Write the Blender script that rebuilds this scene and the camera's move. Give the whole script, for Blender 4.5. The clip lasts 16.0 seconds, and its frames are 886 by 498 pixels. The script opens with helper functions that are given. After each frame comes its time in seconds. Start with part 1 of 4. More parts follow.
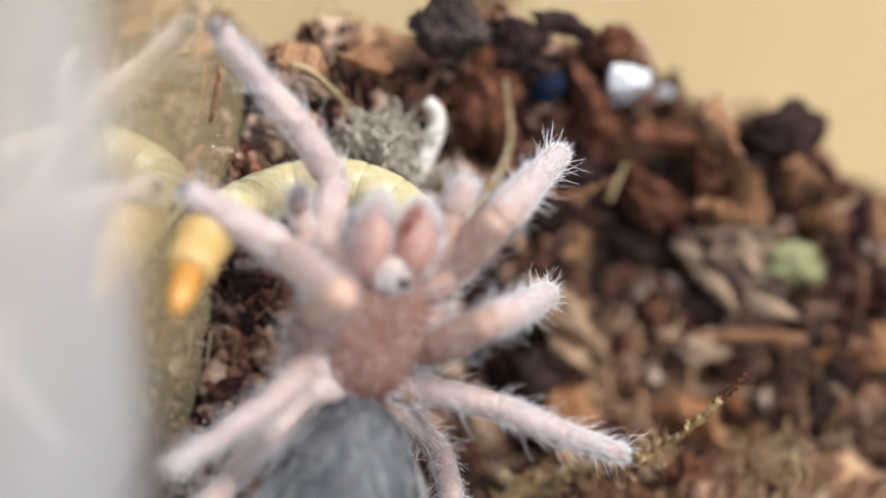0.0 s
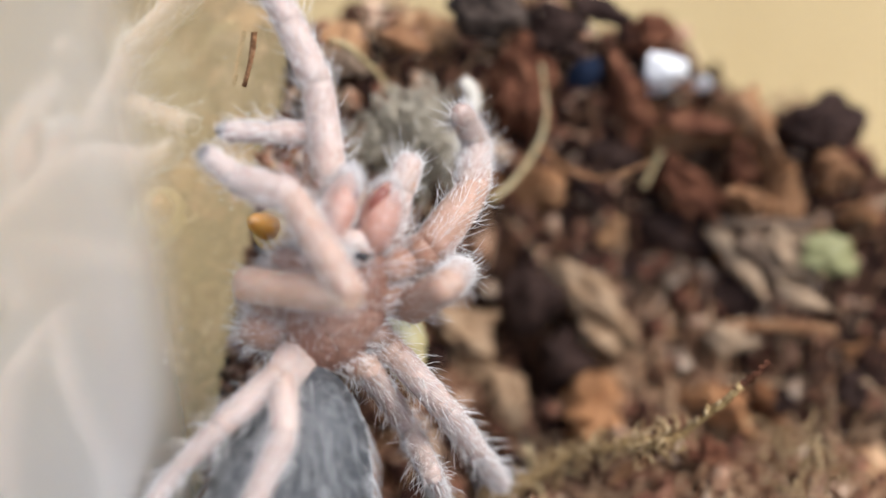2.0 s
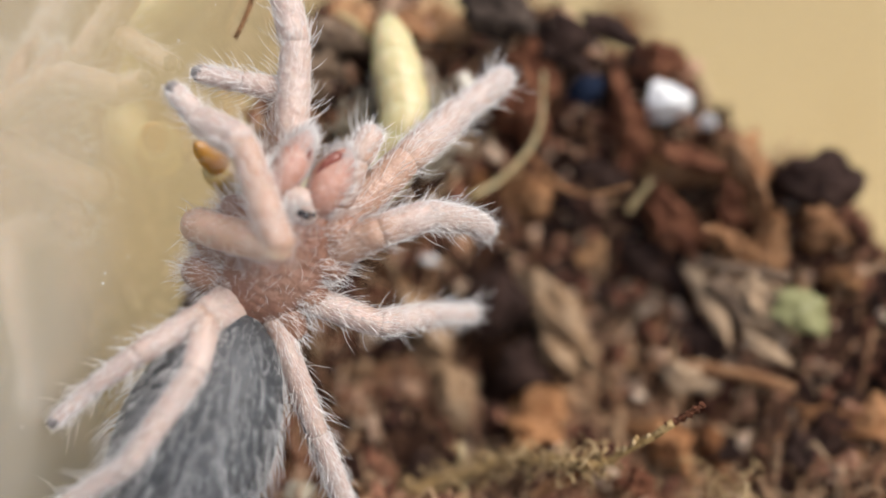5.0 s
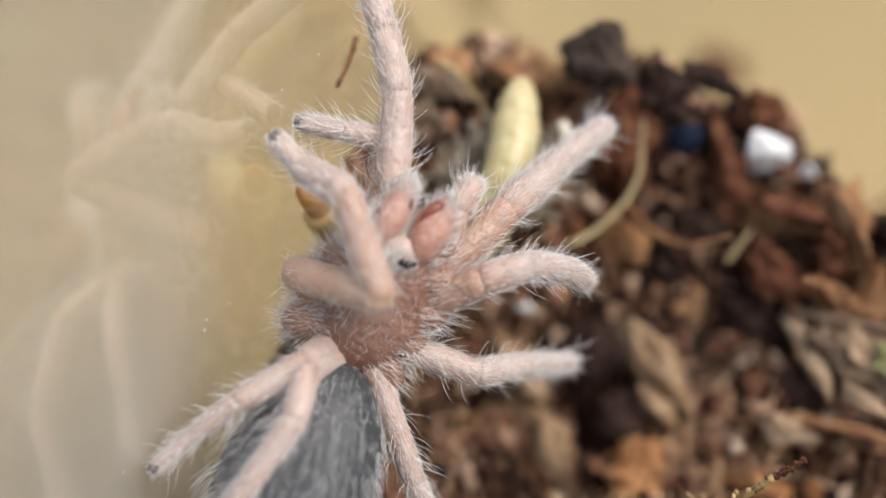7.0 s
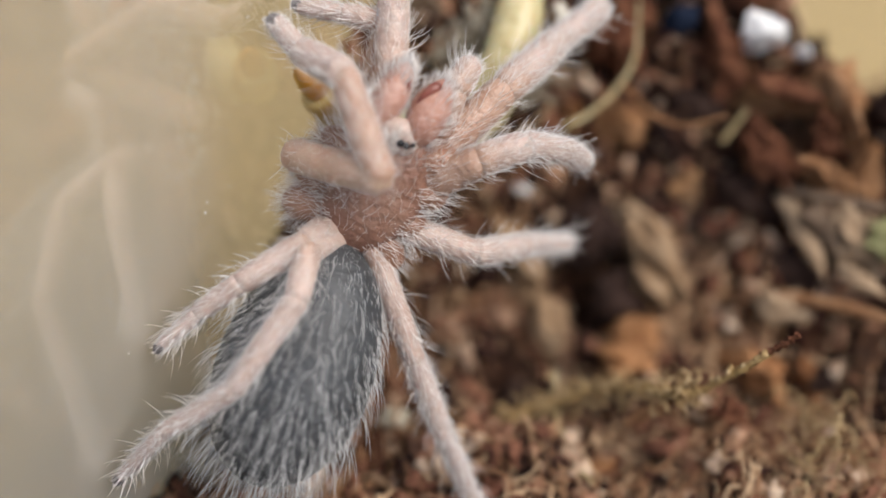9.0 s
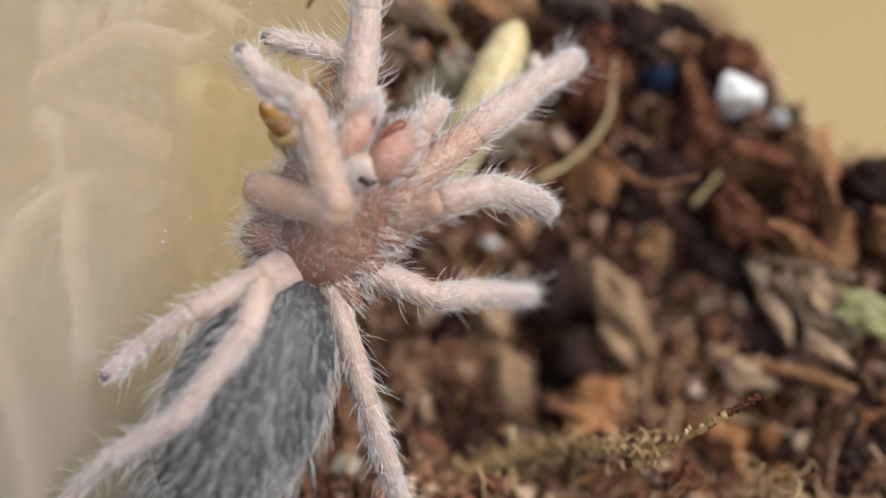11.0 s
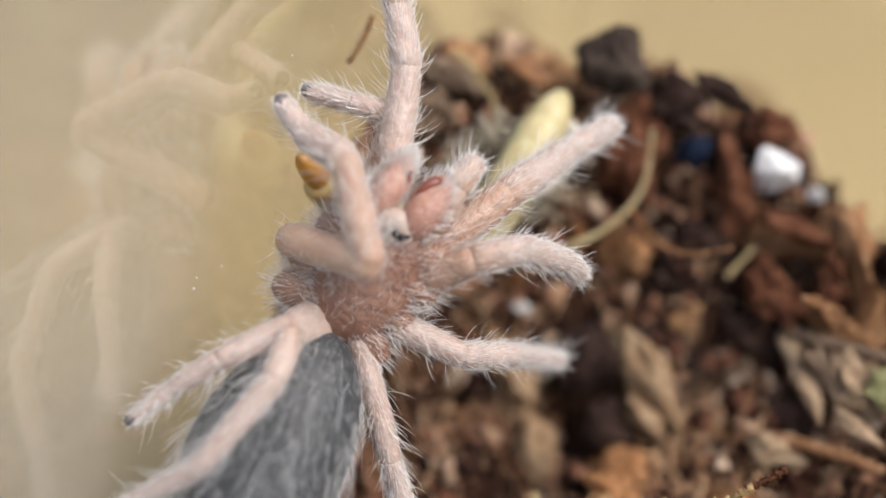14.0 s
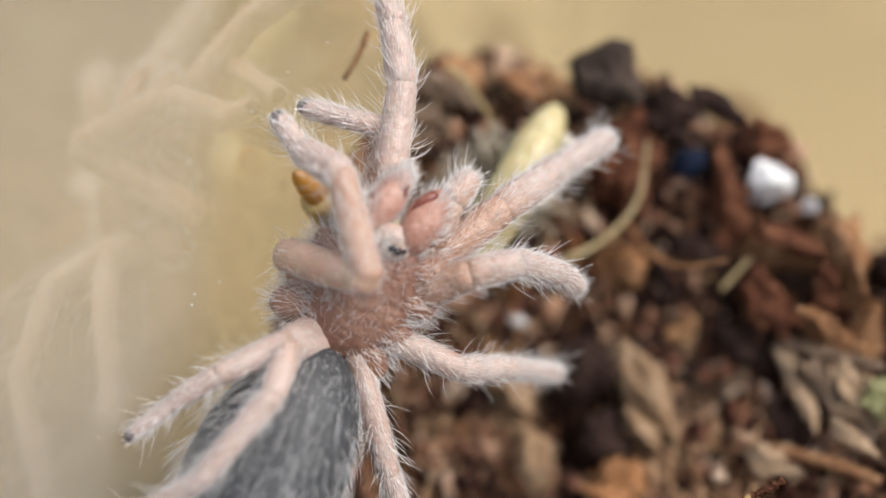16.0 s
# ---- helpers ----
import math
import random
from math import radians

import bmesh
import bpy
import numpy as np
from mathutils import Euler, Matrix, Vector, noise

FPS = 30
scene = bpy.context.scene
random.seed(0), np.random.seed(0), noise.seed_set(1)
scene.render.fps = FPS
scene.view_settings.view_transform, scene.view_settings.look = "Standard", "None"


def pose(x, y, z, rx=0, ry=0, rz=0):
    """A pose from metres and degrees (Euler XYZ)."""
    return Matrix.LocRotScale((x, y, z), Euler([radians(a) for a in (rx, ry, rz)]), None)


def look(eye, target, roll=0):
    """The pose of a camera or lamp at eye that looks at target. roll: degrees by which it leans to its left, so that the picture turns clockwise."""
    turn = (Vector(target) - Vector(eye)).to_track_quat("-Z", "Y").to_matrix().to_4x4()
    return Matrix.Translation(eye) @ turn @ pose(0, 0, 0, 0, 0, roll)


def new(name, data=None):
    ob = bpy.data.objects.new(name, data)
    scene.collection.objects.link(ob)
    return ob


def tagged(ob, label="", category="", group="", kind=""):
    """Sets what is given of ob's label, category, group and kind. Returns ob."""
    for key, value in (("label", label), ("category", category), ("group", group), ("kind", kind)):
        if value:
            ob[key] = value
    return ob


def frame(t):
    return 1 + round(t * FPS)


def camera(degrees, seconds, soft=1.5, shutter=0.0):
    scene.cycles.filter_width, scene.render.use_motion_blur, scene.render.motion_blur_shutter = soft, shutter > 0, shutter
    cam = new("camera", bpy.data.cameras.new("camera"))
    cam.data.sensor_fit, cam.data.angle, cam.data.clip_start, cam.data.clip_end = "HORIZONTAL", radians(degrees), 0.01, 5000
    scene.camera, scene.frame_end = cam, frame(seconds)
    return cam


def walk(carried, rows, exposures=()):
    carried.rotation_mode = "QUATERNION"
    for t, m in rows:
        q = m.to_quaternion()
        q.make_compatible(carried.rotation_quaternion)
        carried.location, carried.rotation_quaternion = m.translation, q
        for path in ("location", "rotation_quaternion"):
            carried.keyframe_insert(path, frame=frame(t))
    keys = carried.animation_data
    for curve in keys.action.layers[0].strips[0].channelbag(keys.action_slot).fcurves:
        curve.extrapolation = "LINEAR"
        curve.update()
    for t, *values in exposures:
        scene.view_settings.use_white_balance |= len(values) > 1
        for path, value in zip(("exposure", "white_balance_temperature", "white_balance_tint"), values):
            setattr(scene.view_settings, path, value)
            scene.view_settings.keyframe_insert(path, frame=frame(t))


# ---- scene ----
cam = camera(30, 16.0, soft=1.5)
PATH = [
    (0, look((0.01179, -0.03261, 0.06333), (0.00729, 0.00287, 0.02839), 3.19)),
    (0.5, look((0.01465, -0.03400, 0.06215), (0.00729, 0.00186, 0.02809), 1.91)),
    (1, look((0.01533, -0.03483, 0.06194), (0.00708, 0.00113, 0.02820), 1.05)),
    (1.5, look((0.01557, -0.03456, 0.06174), (0.00653, 0.00136, 0.02815), 0.37)),
    (2, look((0.01584, -0.03464, 0.06212), (0.00697, 0.00127, 0.02847), 0.64)),
    (2.5, look((0.01532, -0.03430, 0.06266), (0.00663, 0.00137, 0.02871), 0.48)),
    (3, look((0.01538, -0.03455, 0.06262), (0.00690, 0.00126, 0.02877), 0.71)),
    (5.3, look((0.02334, -0.03422, 0.06070), (0.00762, 0.00069, 0.02855), 5.37)),
    (5.5, look((0.02306, -0.03436, 0.06082), (0.00623, 0.00026, 0.02890), 4.57)),
    (6, look((0.02278, -0.03420, 0.06103), (0.00541, 0.00089, 0.02994), 3.95)),
    (6.5, look((0.02231, -0.03394, 0.06095), (0.00497, 0.00081, 0.02945), 3.38)),
    (7, look((0.02215, -0.03422, 0.06114), (0.00551, 0.00061, 0.02937), 3.68)),
    (7.5, look((0.02215, -0.03467, 0.06116), (0.00551, 0.00015, 0.02937), 3.62)),
    (8, look((0.02225, -0.03483, 0.06120), (0.00604, -0.00005, 0.02914), 3.98)),
    (8.5, look((0.02210, -0.03488, 0.06107), (0.00598, -0.00050, 0.02855), 3.64)),
    (9, look((0.02228, -0.03492, 0.06109), (0.00692, -0.00174, 0.02698), 3.66)),
    (9.5, look((0.02243, -0.03523, 0.06110), (0.00693, -0.00214, 0.02696), 3.54)),
    (9.7, look((0.02245, -0.03533, 0.06119), (0.00713, -0.00113, 0.02808), 4.05)),
    (12, look((0.02513, -0.03443, 0.05805), (0.00660, 0.00022, 0.02713), 7.14)),
    (12.5, look((0.02490, -0.03517, 0.05812), (0.00515, -0.00027, 0.02825), 6.74)),
    (13, look((0.02475, -0.03517, 0.05811), (0.00502, -0.00022, 0.02830), 6.18)),
    (13.5, look((0.02443, -0.03506, 0.05865), (0.00636, 0.00037, 0.02836), 7.51)),
    (14, look((0.02449, -0.03523, 0.05848), (0.00584, 0.00044, 0.02882), 7.22)),
    (14.5, look((0.02458, -0.03530, 0.05852), (0.00606, 0.00041, 0.02882), 7.24)),
    (15, look((0.02450, -0.03552, 0.05856), (0.00533, 0.00025, 0.02935), 6.70)),
    (15.5, look((0.02461, -0.03568, 0.05844), (0.00525, 0.00025, 0.02955), 6.53)),
    (16, look((0.02450, -0.03544, 0.05863), (0.00585, 0.00052, 0.02932), 6.85)),
]
EXPOSURES = [(0.0, 1.32, 6280, 11), (3.2, 1.32, 6280, 11), (5.3, 1.14, 6750, 11), (6.0, 1.19, 6750, 11), (7.0, 1.05, 6750, 11), (9.0, 0.96, 6750, 11), (12.0, 1.03, 6750, 11), (13.0, 1.08, 6750, 11), (16.0, 1.08, 6750, 11)]
walk(cam, PATH, EXPOSURES)
cam.data.dof.use_dof = True
cam.data.dof.focus_distance = 0.0500
cam.data.dof.aperture_fstop = 17.0

# ---- world and light ----
world = bpy.data.worlds.new("sky")
scene.world = world
world.use_nodes = True
wn = world.node_tree.nodes
sky = wn.new("ShaderNodeTexSky")
sky.sky_type = "NISHITA"
sky.sun_disc = False
sky.sun_elevation, sky.sun_rotation = radians(57), radians(90)
wn["Background"].inputs["Strength"].default_value = 0.066
world.node_tree.links.new(sky.outputs[0], wn["Background"].inputs[0])
sun = new("sun", bpy.data.lights.new("sun", "SUN"))
sun.data.energy, sun.data.angle, sun.data.color = 2.05, radians(50), (1.0, 0.95, 0.89)
sun.matrix_world = look((0.32, 0.0, 0.50), (0, 0, 0))


# ---- materials ----
def material(name, colors, scale=300.0, rough=0.6, bump=0.0, bump_scale=900.0, per="", metal=0.0, sss=0.0, fine=0.35, coat=0.0, stretch=None, spec=0.5, spread=0.9):
    """A surface whose colour runs over the ramp 'colors' by two scales of noise; per: 'object' or 'island' shifts it piece by piece."""
    m = bpy.data.materials.new(name)
    m.use_nodes = True
    nt = m.node_tree
    n, link = nt.nodes, nt.links.new
    b = n["Principled BSDF"]
    geo = n.new("ShaderNodeTexCoord")
    place = geo.outputs["Object"]
    if stretch:
        mp = n.new("ShaderNodeMapping")
        mp.inputs["Scale"].default_value = stretch
        link(place, mp.inputs["Vector"])
        place = mp.outputs[0]
    coarse, grain = n.new("ShaderNodeTexNoise"), n.new("ShaderNodeTexNoise")
    coarse.inputs["Scale"].default_value, coarse.inputs["Detail"].default_value = scale, 6
    grain.inputs["Scale"].default_value, grain.inputs["Detail"].default_value = scale * 7, 3
    for g in (coarse, grain):
        link(place, g.inputs["Vector"])
    mixed = n.new("ShaderNodeMix")
    mixed.inputs[0].default_value = fine
    link(coarse.outputs[0], mixed.inputs[2]), link(grain.outputs[0], mixed.inputs[3])
    value = mixed.outputs[0]
    if per:
        src = n.new("ShaderNodeObjectInfo" if per == "object" else "ShaderNodeNewGeometry")
        out = src.outputs["Random" if per == "object" else "Random Per Island"]
        add = n.new("ShaderNodeMath")
        add.operation = "MULTIPLY_ADD"
        add.inputs[1].default_value, add.inputs[2].default_value = spread, -spread / 2
        link(out, add.inputs[0])
        both = n.new("ShaderNodeMath")
        both.operation = "ADD"
        link(value, both.inputs[0]), link(add.outputs[0], both.inputs[1])
        value = both.outputs[0]
    ramp = n.new("ShaderNodeValToRGB")
    while len(ramp.color_ramp.elements) < len(colors):
        ramp.color_ramp.elements.new(0.5)
    for k, (e, c) in enumerate(zip(ramp.color_ramp.elements, colors)):
        lo, hi = (0.05, 0.95) if per else (0.3, 0.7)
        e.position, e.color = lo + (hi - lo) * k / max(1, len(colors) - 1), (*c, 1)
    link(value, ramp.inputs[0])
    link(ramp.outputs[0], b.inputs["Base Color"])
    b.inputs["Roughness"].default_value, b.inputs["Metallic"].default_value = rough, metal
    b.inputs["Subsurface Weight"].default_value = sss
    b.inputs["Subsurface Radius"].default_value = (1.0, 0.5, 0.35)
    b.inputs["Subsurface Scale"].default_value = 0.0006
    b.inputs["Coat Weight"].default_value = coat
    b.inputs["Specular IOR Level"].default_value = spec
    if bump:
        bn, nz = n.new("ShaderNodeBump"), n.new("ShaderNodeTexNoise")
        nz.inputs["Scale"].default_value, nz.inputs["Detail"].default_value = bump_scale, 5
        link(place, nz.inputs["Vector"])
        bn.inputs["Strength"].default_value, bn.inputs["Distance"].default_value = bump, 0.0004
        link(nz.outputs[0], bn.inputs["Height"]), link(bn.outputs[0], b.inputs["Normal"])
    return m


def clear_plastic(name, haze, near=0.0, far=0.0, bloom_gain=0.0):
    """Clear polished plastic: see-through, with Fresnel gloss and a little dust; the haze grows along y from near to far."""
    m = bpy.data.materials.new(name)
    m.use_nodes = True
    nt = m.node_tree
    n, link = nt.nodes, nt.links.new
    out = n["Material Output"]
    n.remove(n["Principled BSDF"])
    clear, gloss, dust, soft, thru = (n.new("ShaderNodeBsdf" + k) for k in ("Transparent", "Glossy", "Diffuse", "Translucent", "Transparent"))
    gloss.inputs["Roughness"].default_value = 0.03
    clear.inputs[0].default_value = (0.90, 0.89, 0.86, 1)
    dust.inputs[0].default_value = soft.inputs[0].default_value = (0.80, 0.78, 0.76, 1)
    film, sheen = n.new("ShaderNodeMixShader"), n.new("ShaderNodeBsdfGlossy")
    sheen.inputs["Roughness"].default_value = 0.75
    link(dust.outputs[0], film.inputs[1]), link(soft.outputs[0], film.inputs[2])
    co, sep, rng, nz = n.new("ShaderNodeTexCoord"), n.new("ShaderNodeSeparateXYZ"), n.new("ShaderNodeMapRange"), n.new("ShaderNodeTexNoise")
    link(co.outputs["Object"], sep.inputs[0]), link(co.outputs["Object"], nz.inputs["Vector"])
    nz.inputs["Scale"].default_value, nz.inputs["Detail"].default_value = 160, 5
    rng.inputs["From Min"].default_value, rng.inputs["From Max"].default_value = near, far
    rng.inputs["To Min"].default_value, rng.inputs["To Max"].default_value = haze[0], haze[1]
    rng.interpolation_type = "SMOOTHSTEP"
    link(sep.outputs[1], rng.inputs[0])
    mul, half = n.new("ShaderNodeMath"), n.new("ShaderNodeMapRange")
    half.inputs["To Min"].default_value, half.inputs["To Max"].default_value = 0.7, 1.3
    link(nz.outputs[0], half.inputs[0])
    mul.operation = "MULTIPLY"
    link(rng.outputs[0], mul.inputs[0]), link(half.outputs[0], mul.inputs[1])
    hazed = n.new("ShaderNodeMixShader")
    link(mul.outputs[0], hazed.inputs[0]), link(clear.outputs[0], hazed.inputs[1]), link(film.outputs[0], hazed.inputs[2])
    fres, top = n.new("ShaderNodeFresnel"), n.new("ShaderNodeMixShader")
    fres.inputs[0].default_value = 2.0
    both = n.new("ShaderNodeMath")  # both faces of the thin sheet reflect
    both.operation, both.use_clamp = "MULTIPLY", True
    both.inputs[1].default_value = 2.1
    link(fres.outputs[0], both.inputs[0]), link(both.outputs[0], top.inputs[0])
    link(hazed.outputs[0], top.inputs[1]), link(gloss.outputs[0], top.inputs[2])
    # a dull bloom on the plastic that shines at grazing angles, thickest at the near end
    graze, power, zone, much, bloom = n.new("ShaderNodeFresnel"), n.new("ShaderNodeMath"), n.new("ShaderNodeMapRange"), n.new("ShaderNodeMath"), n.new("ShaderNodeMixShader")
    graze.inputs[0].default_value = 1.45
    power.operation, power.use_clamp = "MULTIPLY", True
    power.inputs[1].default_value = bloom_gain
    square = n.new("ShaderNodeMath")
    square.operation = "POWER"
    square.inputs[1].default_value = 1.3
    link(graze.outputs[0], square.inputs[0]), link(square.outputs[0], power.inputs[0])
    zone.interpolation_type = "SMOOTHSTEP"
    zone.inputs["From Min"].default_value, zone.inputs["From Max"].default_value = -0.0015, -0.0065
    zone.inputs["To Max"].default_value = 0.75
    link(sep.outputs[1], zone.inputs[0])
    much.operation = "MULTIPLY"
    link(power.outputs[0], much.inputs[0]), link(zone.outputs[0], much.inputs[1])
    link(much.outputs[0], bloom.inputs[0]), link(top.outputs[0], bloom.inputs[1]), link(sheen.outputs[0], bloom.inputs[2])
    link(bloom.outputs[0], out.inputs[0])
    return m


WOOD = material("pale_wood", [(0.594, 0.421, 0.184), (0.713, 0.529, 0.259), (0.648, 0.470, 0.216)], 14, 0.5, 0.15, 200, stretch=(9, 1, 1))
CLEAR = bpy.data.materials.new("clear_outer_face")
CLEAR.use_nodes = True
CLEAR.node_tree.nodes.remove(CLEAR.node_tree.nodes["Principled BSDF"])
CLEAR.node_tree.links.new(CLEAR.node_tree.nodes.new("ShaderNodeBsdfTransparent").outputs[0], CLEAR.node_tree.nodes["Material Output"].inputs[0])
PLASTIC = clear_plastic("clear_plastic", (0.02, 0.02))
WEBBED = clear_plastic("webbed_plastic", (0.02, 0.10), -0.002, -0.014, 9.1)
SOIL = material("dark_soil", [(0.006, 0.004, 0.003), (0.022, 0.011, 0.008), (0.075, 0.034, 0.019)], 900, 0.85, 1.0, 2200, fine=0.5, spec=0.12)
BARK = material("bark_chip", [(0.019, 0.011, 0.009), (0.064, 0.027, 0.016), (0.161, 0.069, 0.032), (0.321, 0.147, 0.064), (0.530, 0.281, 0.137), (0.723, 0.482, 0.288)], 900, 0.7, 1.0, 2200, per="object", stretch=(1, 3, 3), fine=0.5, spec=0.1, spread=0.78)
CRUMB = material("soil_crumb", [(0.016, 0.010, 0.009), (0.073, 0.031, 0.021), (0.211, 0.090, 0.057), (0.325, 0.155, 0.098), (0.504, 0.293, 0.188), (0.812, 0.634, 0.471)], 2200, 0.8, 1.0, 4000, per="island", spec=0.12)
FIBRE = material("plant_fibre", [(0.114, 0.053, 0.029), (0.358, 0.195, 0.105), (0.683, 0.488, 0.308)], 400, 0.6, 0.3, 3000, per="island", spec=0.12)
ORANGE = material("orange_bark", [(0.103, 0.046, 0.022), (0.259, 0.129, 0.064), (0.425, 0.259, 0.149)], 1100, 0.75, 1.0, 3200, fine=0.5, spec=0.1)
WARMBARK = material("warm_brown_bark", [(0.116, 0.053, 0.024), (0.347, 0.174, 0.082), (0.596, 0.347, 0.190)], 1100, 0.7, 1.0, 3200, fine=0.5, spec=0.12)
GOLDBARK = material("orange_tan_bark", [(0.21, 0.105, 0.048), (0.38, 0.21, 0.105), (0.50, 0.32, 0.185)], 1100, 0.7, 0.9, 3200, fine=0.5, spec=0.12)
TANBARK = material("tan_bark", [(0.17, 0.098, 0.052), (0.34, 0.222, 0.132), (0.49, 0.36, 0.24)], 1100, 0.75, 1.0, 3200, fine=0.5, spec=0.1)
GREYBARK = material("grey_bark", [(0.081, 0.055, 0.041), (0.196, 0.136, 0.094), (0.322, 0.236, 0.167)], 1100, 0.75, 0.9, 3200, fine=0.5, spec=0.12)
PALEBARK = material("pale_bark", [(0.206, 0.133, 0.085), (0.411, 0.290, 0.188), (0.569, 0.442, 0.315)], 1100, 0.75, 0.9, 3200, fine=0.5, spec=0.12)
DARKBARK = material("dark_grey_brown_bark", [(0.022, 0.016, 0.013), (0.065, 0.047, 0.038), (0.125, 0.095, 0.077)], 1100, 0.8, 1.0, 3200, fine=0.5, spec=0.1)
# black bark, used too as painted shade in hollows and gaps
BLACKBARK_SHADE = material("black_bark_and_shade", [(0.012, 0.008, 0.007), (0.035, 0.019, 0.015), (0.075, 0.045, 0.035)], 1100, 0.7, 0.9, 3200, fine=0.5, spec=0.12)
REDBARK = material("red_bark", [(0.054, 0.020, 0.014), (0.142, 0.057, 0.032), (0.257, 0.119, 0.068)], 1100, 0.8, 1.0, 3200, fine=0.5, spec=0.08)
PERLITE = material("perlite", [(0.62, 0.62, 0.63), (0.80, 0.80, 0.80), (0.72, 0.71, 0.69)], 900, 0.8, 0.7, 2500)
BLUE = material("blue_grit", [(0.006, 0.009, 0.018), (0.016, 0.026, 0.055)], 900, 0.8, 0.5, 2500, spec=0.1)
LEAF = material("green_leaf", [(0.195, 0.188, 0.066), (0.281, 0.270, 0.125)], 700, 0.5, 0.3, 2000)
ROOT = material("pale_root", [(0.255, 0.170, 0.076), (0.391, 0.306, 0.153), (0.468, 0.391, 0.238)], 600, 0.5, 0.3, 2500)
TWIGBARK = material("twig_bark", [(0.20, 0.115, 0.04), (0.34, 0.22, 0.085), (0.48, 0.35, 0.17)], 700, 0.6, 0.6, 2500)
MOSS = material("dry_moss", [(0.179, 0.109, 0.046), (0.347, 0.228, 0.104), (0.504, 0.370, 0.200)], 600, 0.8, 0.4, 2500, per="island")
RHIZOME = material("whitish_root_skin", [(0.54, 0.49, 0.40), (0.74, 0.70, 0.62)], 900, 0.7, 0.4, 2500)
MOULD = material("white_mould", [(0.306, 0.261, 0.189), (0.504, 0.459, 0.369)], 900, 0.9, 0.3, 2500)
SKIN = material("pink_cuticle", [(0.205, 0.090, 0.054), (0.29, 0.152, 0.100), (0.37, 0.225, 0.16)], 700, 0.42, 0.35, 3500, sss=0.18)
CARAPACE = material("brown_pink_cuticle", [(0.155, 0.071, 0.046), (0.235, 0.118, 0.082), (0.32, 0.19, 0.14)], 600, 0.4, 0.4, 3500, sss=0.15)
LEGSKIN = material("pale_leg_cuticle", [(0.37, 0.215, 0.15), (0.455, 0.295, 0.22), (0.53, 0.385, 0.315)], 700, 0.45, 0.3, 3500, sss=0.3)
TIPSKIN = material("grey_claw_tuft", [(0.10, 0.088, 0.088), (0.22, 0.19, 0.185)], 900, 0.6, 0.3, 3500)
GREYSKIN = material("grey_abdomen_skin", [(0.028, 0.030, 0.032), (0.050, 0.054, 0.059), (0.083, 0.086, 0.091)], 450, 0.5, 0.4, 3000, sss=0.15)
HAIR = material("white_hair", [(0.769, 0.736, 0.712), (0.845, 0.819, 0.803)], 900, 0.4)
# amber femur colour, lightened to make up for the shade it lies in
LIT_AMBERSKIN = material("lit_amber_cuticle", [(0.460, 0.280, 0.190), (0.552, 0.370, 0.269), (0.626, 0.470, 0.381)], 700, 0.4, 0.3, 3500, sss=0.7)
PALESKIN = material("whitish_leg_cuticle", [(0.410, 0.293, 0.244), (0.506, 0.387, 0.337), (0.591, 0.486, 0.441)], 700, 0.45, 0.3, 3500, sss=0.3)
JAWSKIN = material("bright_pink_cuticle", [(0.33, 0.145, 0.10), (0.44, 0.24, 0.185), (0.56, 0.38, 0.325)], 700, 0.45, 0.3, 3500, sss=0.3)
GREYHAIR = material("grey_white_hair", [(0.540, 0.540, 0.540), (0.702, 0.702, 0.702)], 900, 0.4)
FANG = material("dark_red_fang", [(0.13, 0.030, 0.020), (0.22, 0.065, 0.045)], 900, 0.3)
EYE = material("black_eye", [(0.008, 0.008, 0.01), (0.02, 0.02, 0.025)], 900, 0.22)
GRUB = material("yellow_larva_skin", [(0.466, 0.382, 0.184), (0.582, 0.510, 0.292), (0.689, 0.637, 0.454)], 350, 0.25, 0.2, 2500, sss=0.4)
GRUBTAIL = material("amber_larva_tail", [(0.46, 0.28, 0.08), (0.58, 0.42, 0.17)], 500, 0.25, 0.15, 2500, sss=0.3)
GRUBEND = material("orange_larva_head", [(0.425, 0.180, 0.030), (0.561, 0.288, 0.050)], 700, 0.22, 0.1, 2500, sss=0.2)



def graded(first, last, z0, z1, name):
    """The skin 'first' that passes into the colours of 'last' along the joint, from z0 to z1."""
    m = first.copy()
    m.name = name
    n, link = m.node_tree.nodes, m.node_tree.links.new
    one = next(k for k in n if k.type == "VALTORGB")
    two = n.new("ShaderNodeValToRGB")
    theirs = next(k for k in last.node_tree.nodes if k.type == "VALTORGB")
    two.color_ramp.elements.new(0.5)
    for e, o in zip(two.color_ramp.elements, theirs.color_ramp.elements):
        e.position, e.color = o.position, o.color
    link(one.inputs[0].links[0].from_socket, two.inputs[0])
    co, sep, rng, mixed = n.new("ShaderNodeTexCoord"), n.new("ShaderNodeSeparateXYZ"), n.new("ShaderNodeMapRange"), n.new("ShaderNodeMix")
    mixed.data_type = "RGBA"
    link(co.outputs["Object"], sep.inputs[0]), link(sep.outputs[2], rng.inputs[0])
    rng.inputs["From Min"].default_value, rng.inputs["From Max"].default_value = z0, z1
    link(rng.outputs[0], mixed.inputs[0]), link(one.outputs[0], mixed.inputs[6]), link(two.outputs[0], mixed.inputs[7])
    link(mixed.outputs[2], n["Principled BSDF"].inputs["Base Color"])
    return m


FEMUR = graded(SKIN, LEGSKIN, -0.0004, 0.0019, "graded_leg_cuticle")
PALEFEMUR = graded(LEGSKIN, PALESKIN, -0.0006, 0.0010, "graded_pale_leg_cuticle")
SHANK = graded(LEGSKIN, PALESKIN, 0.0, 0.0013, "graded_shank_cuticle")
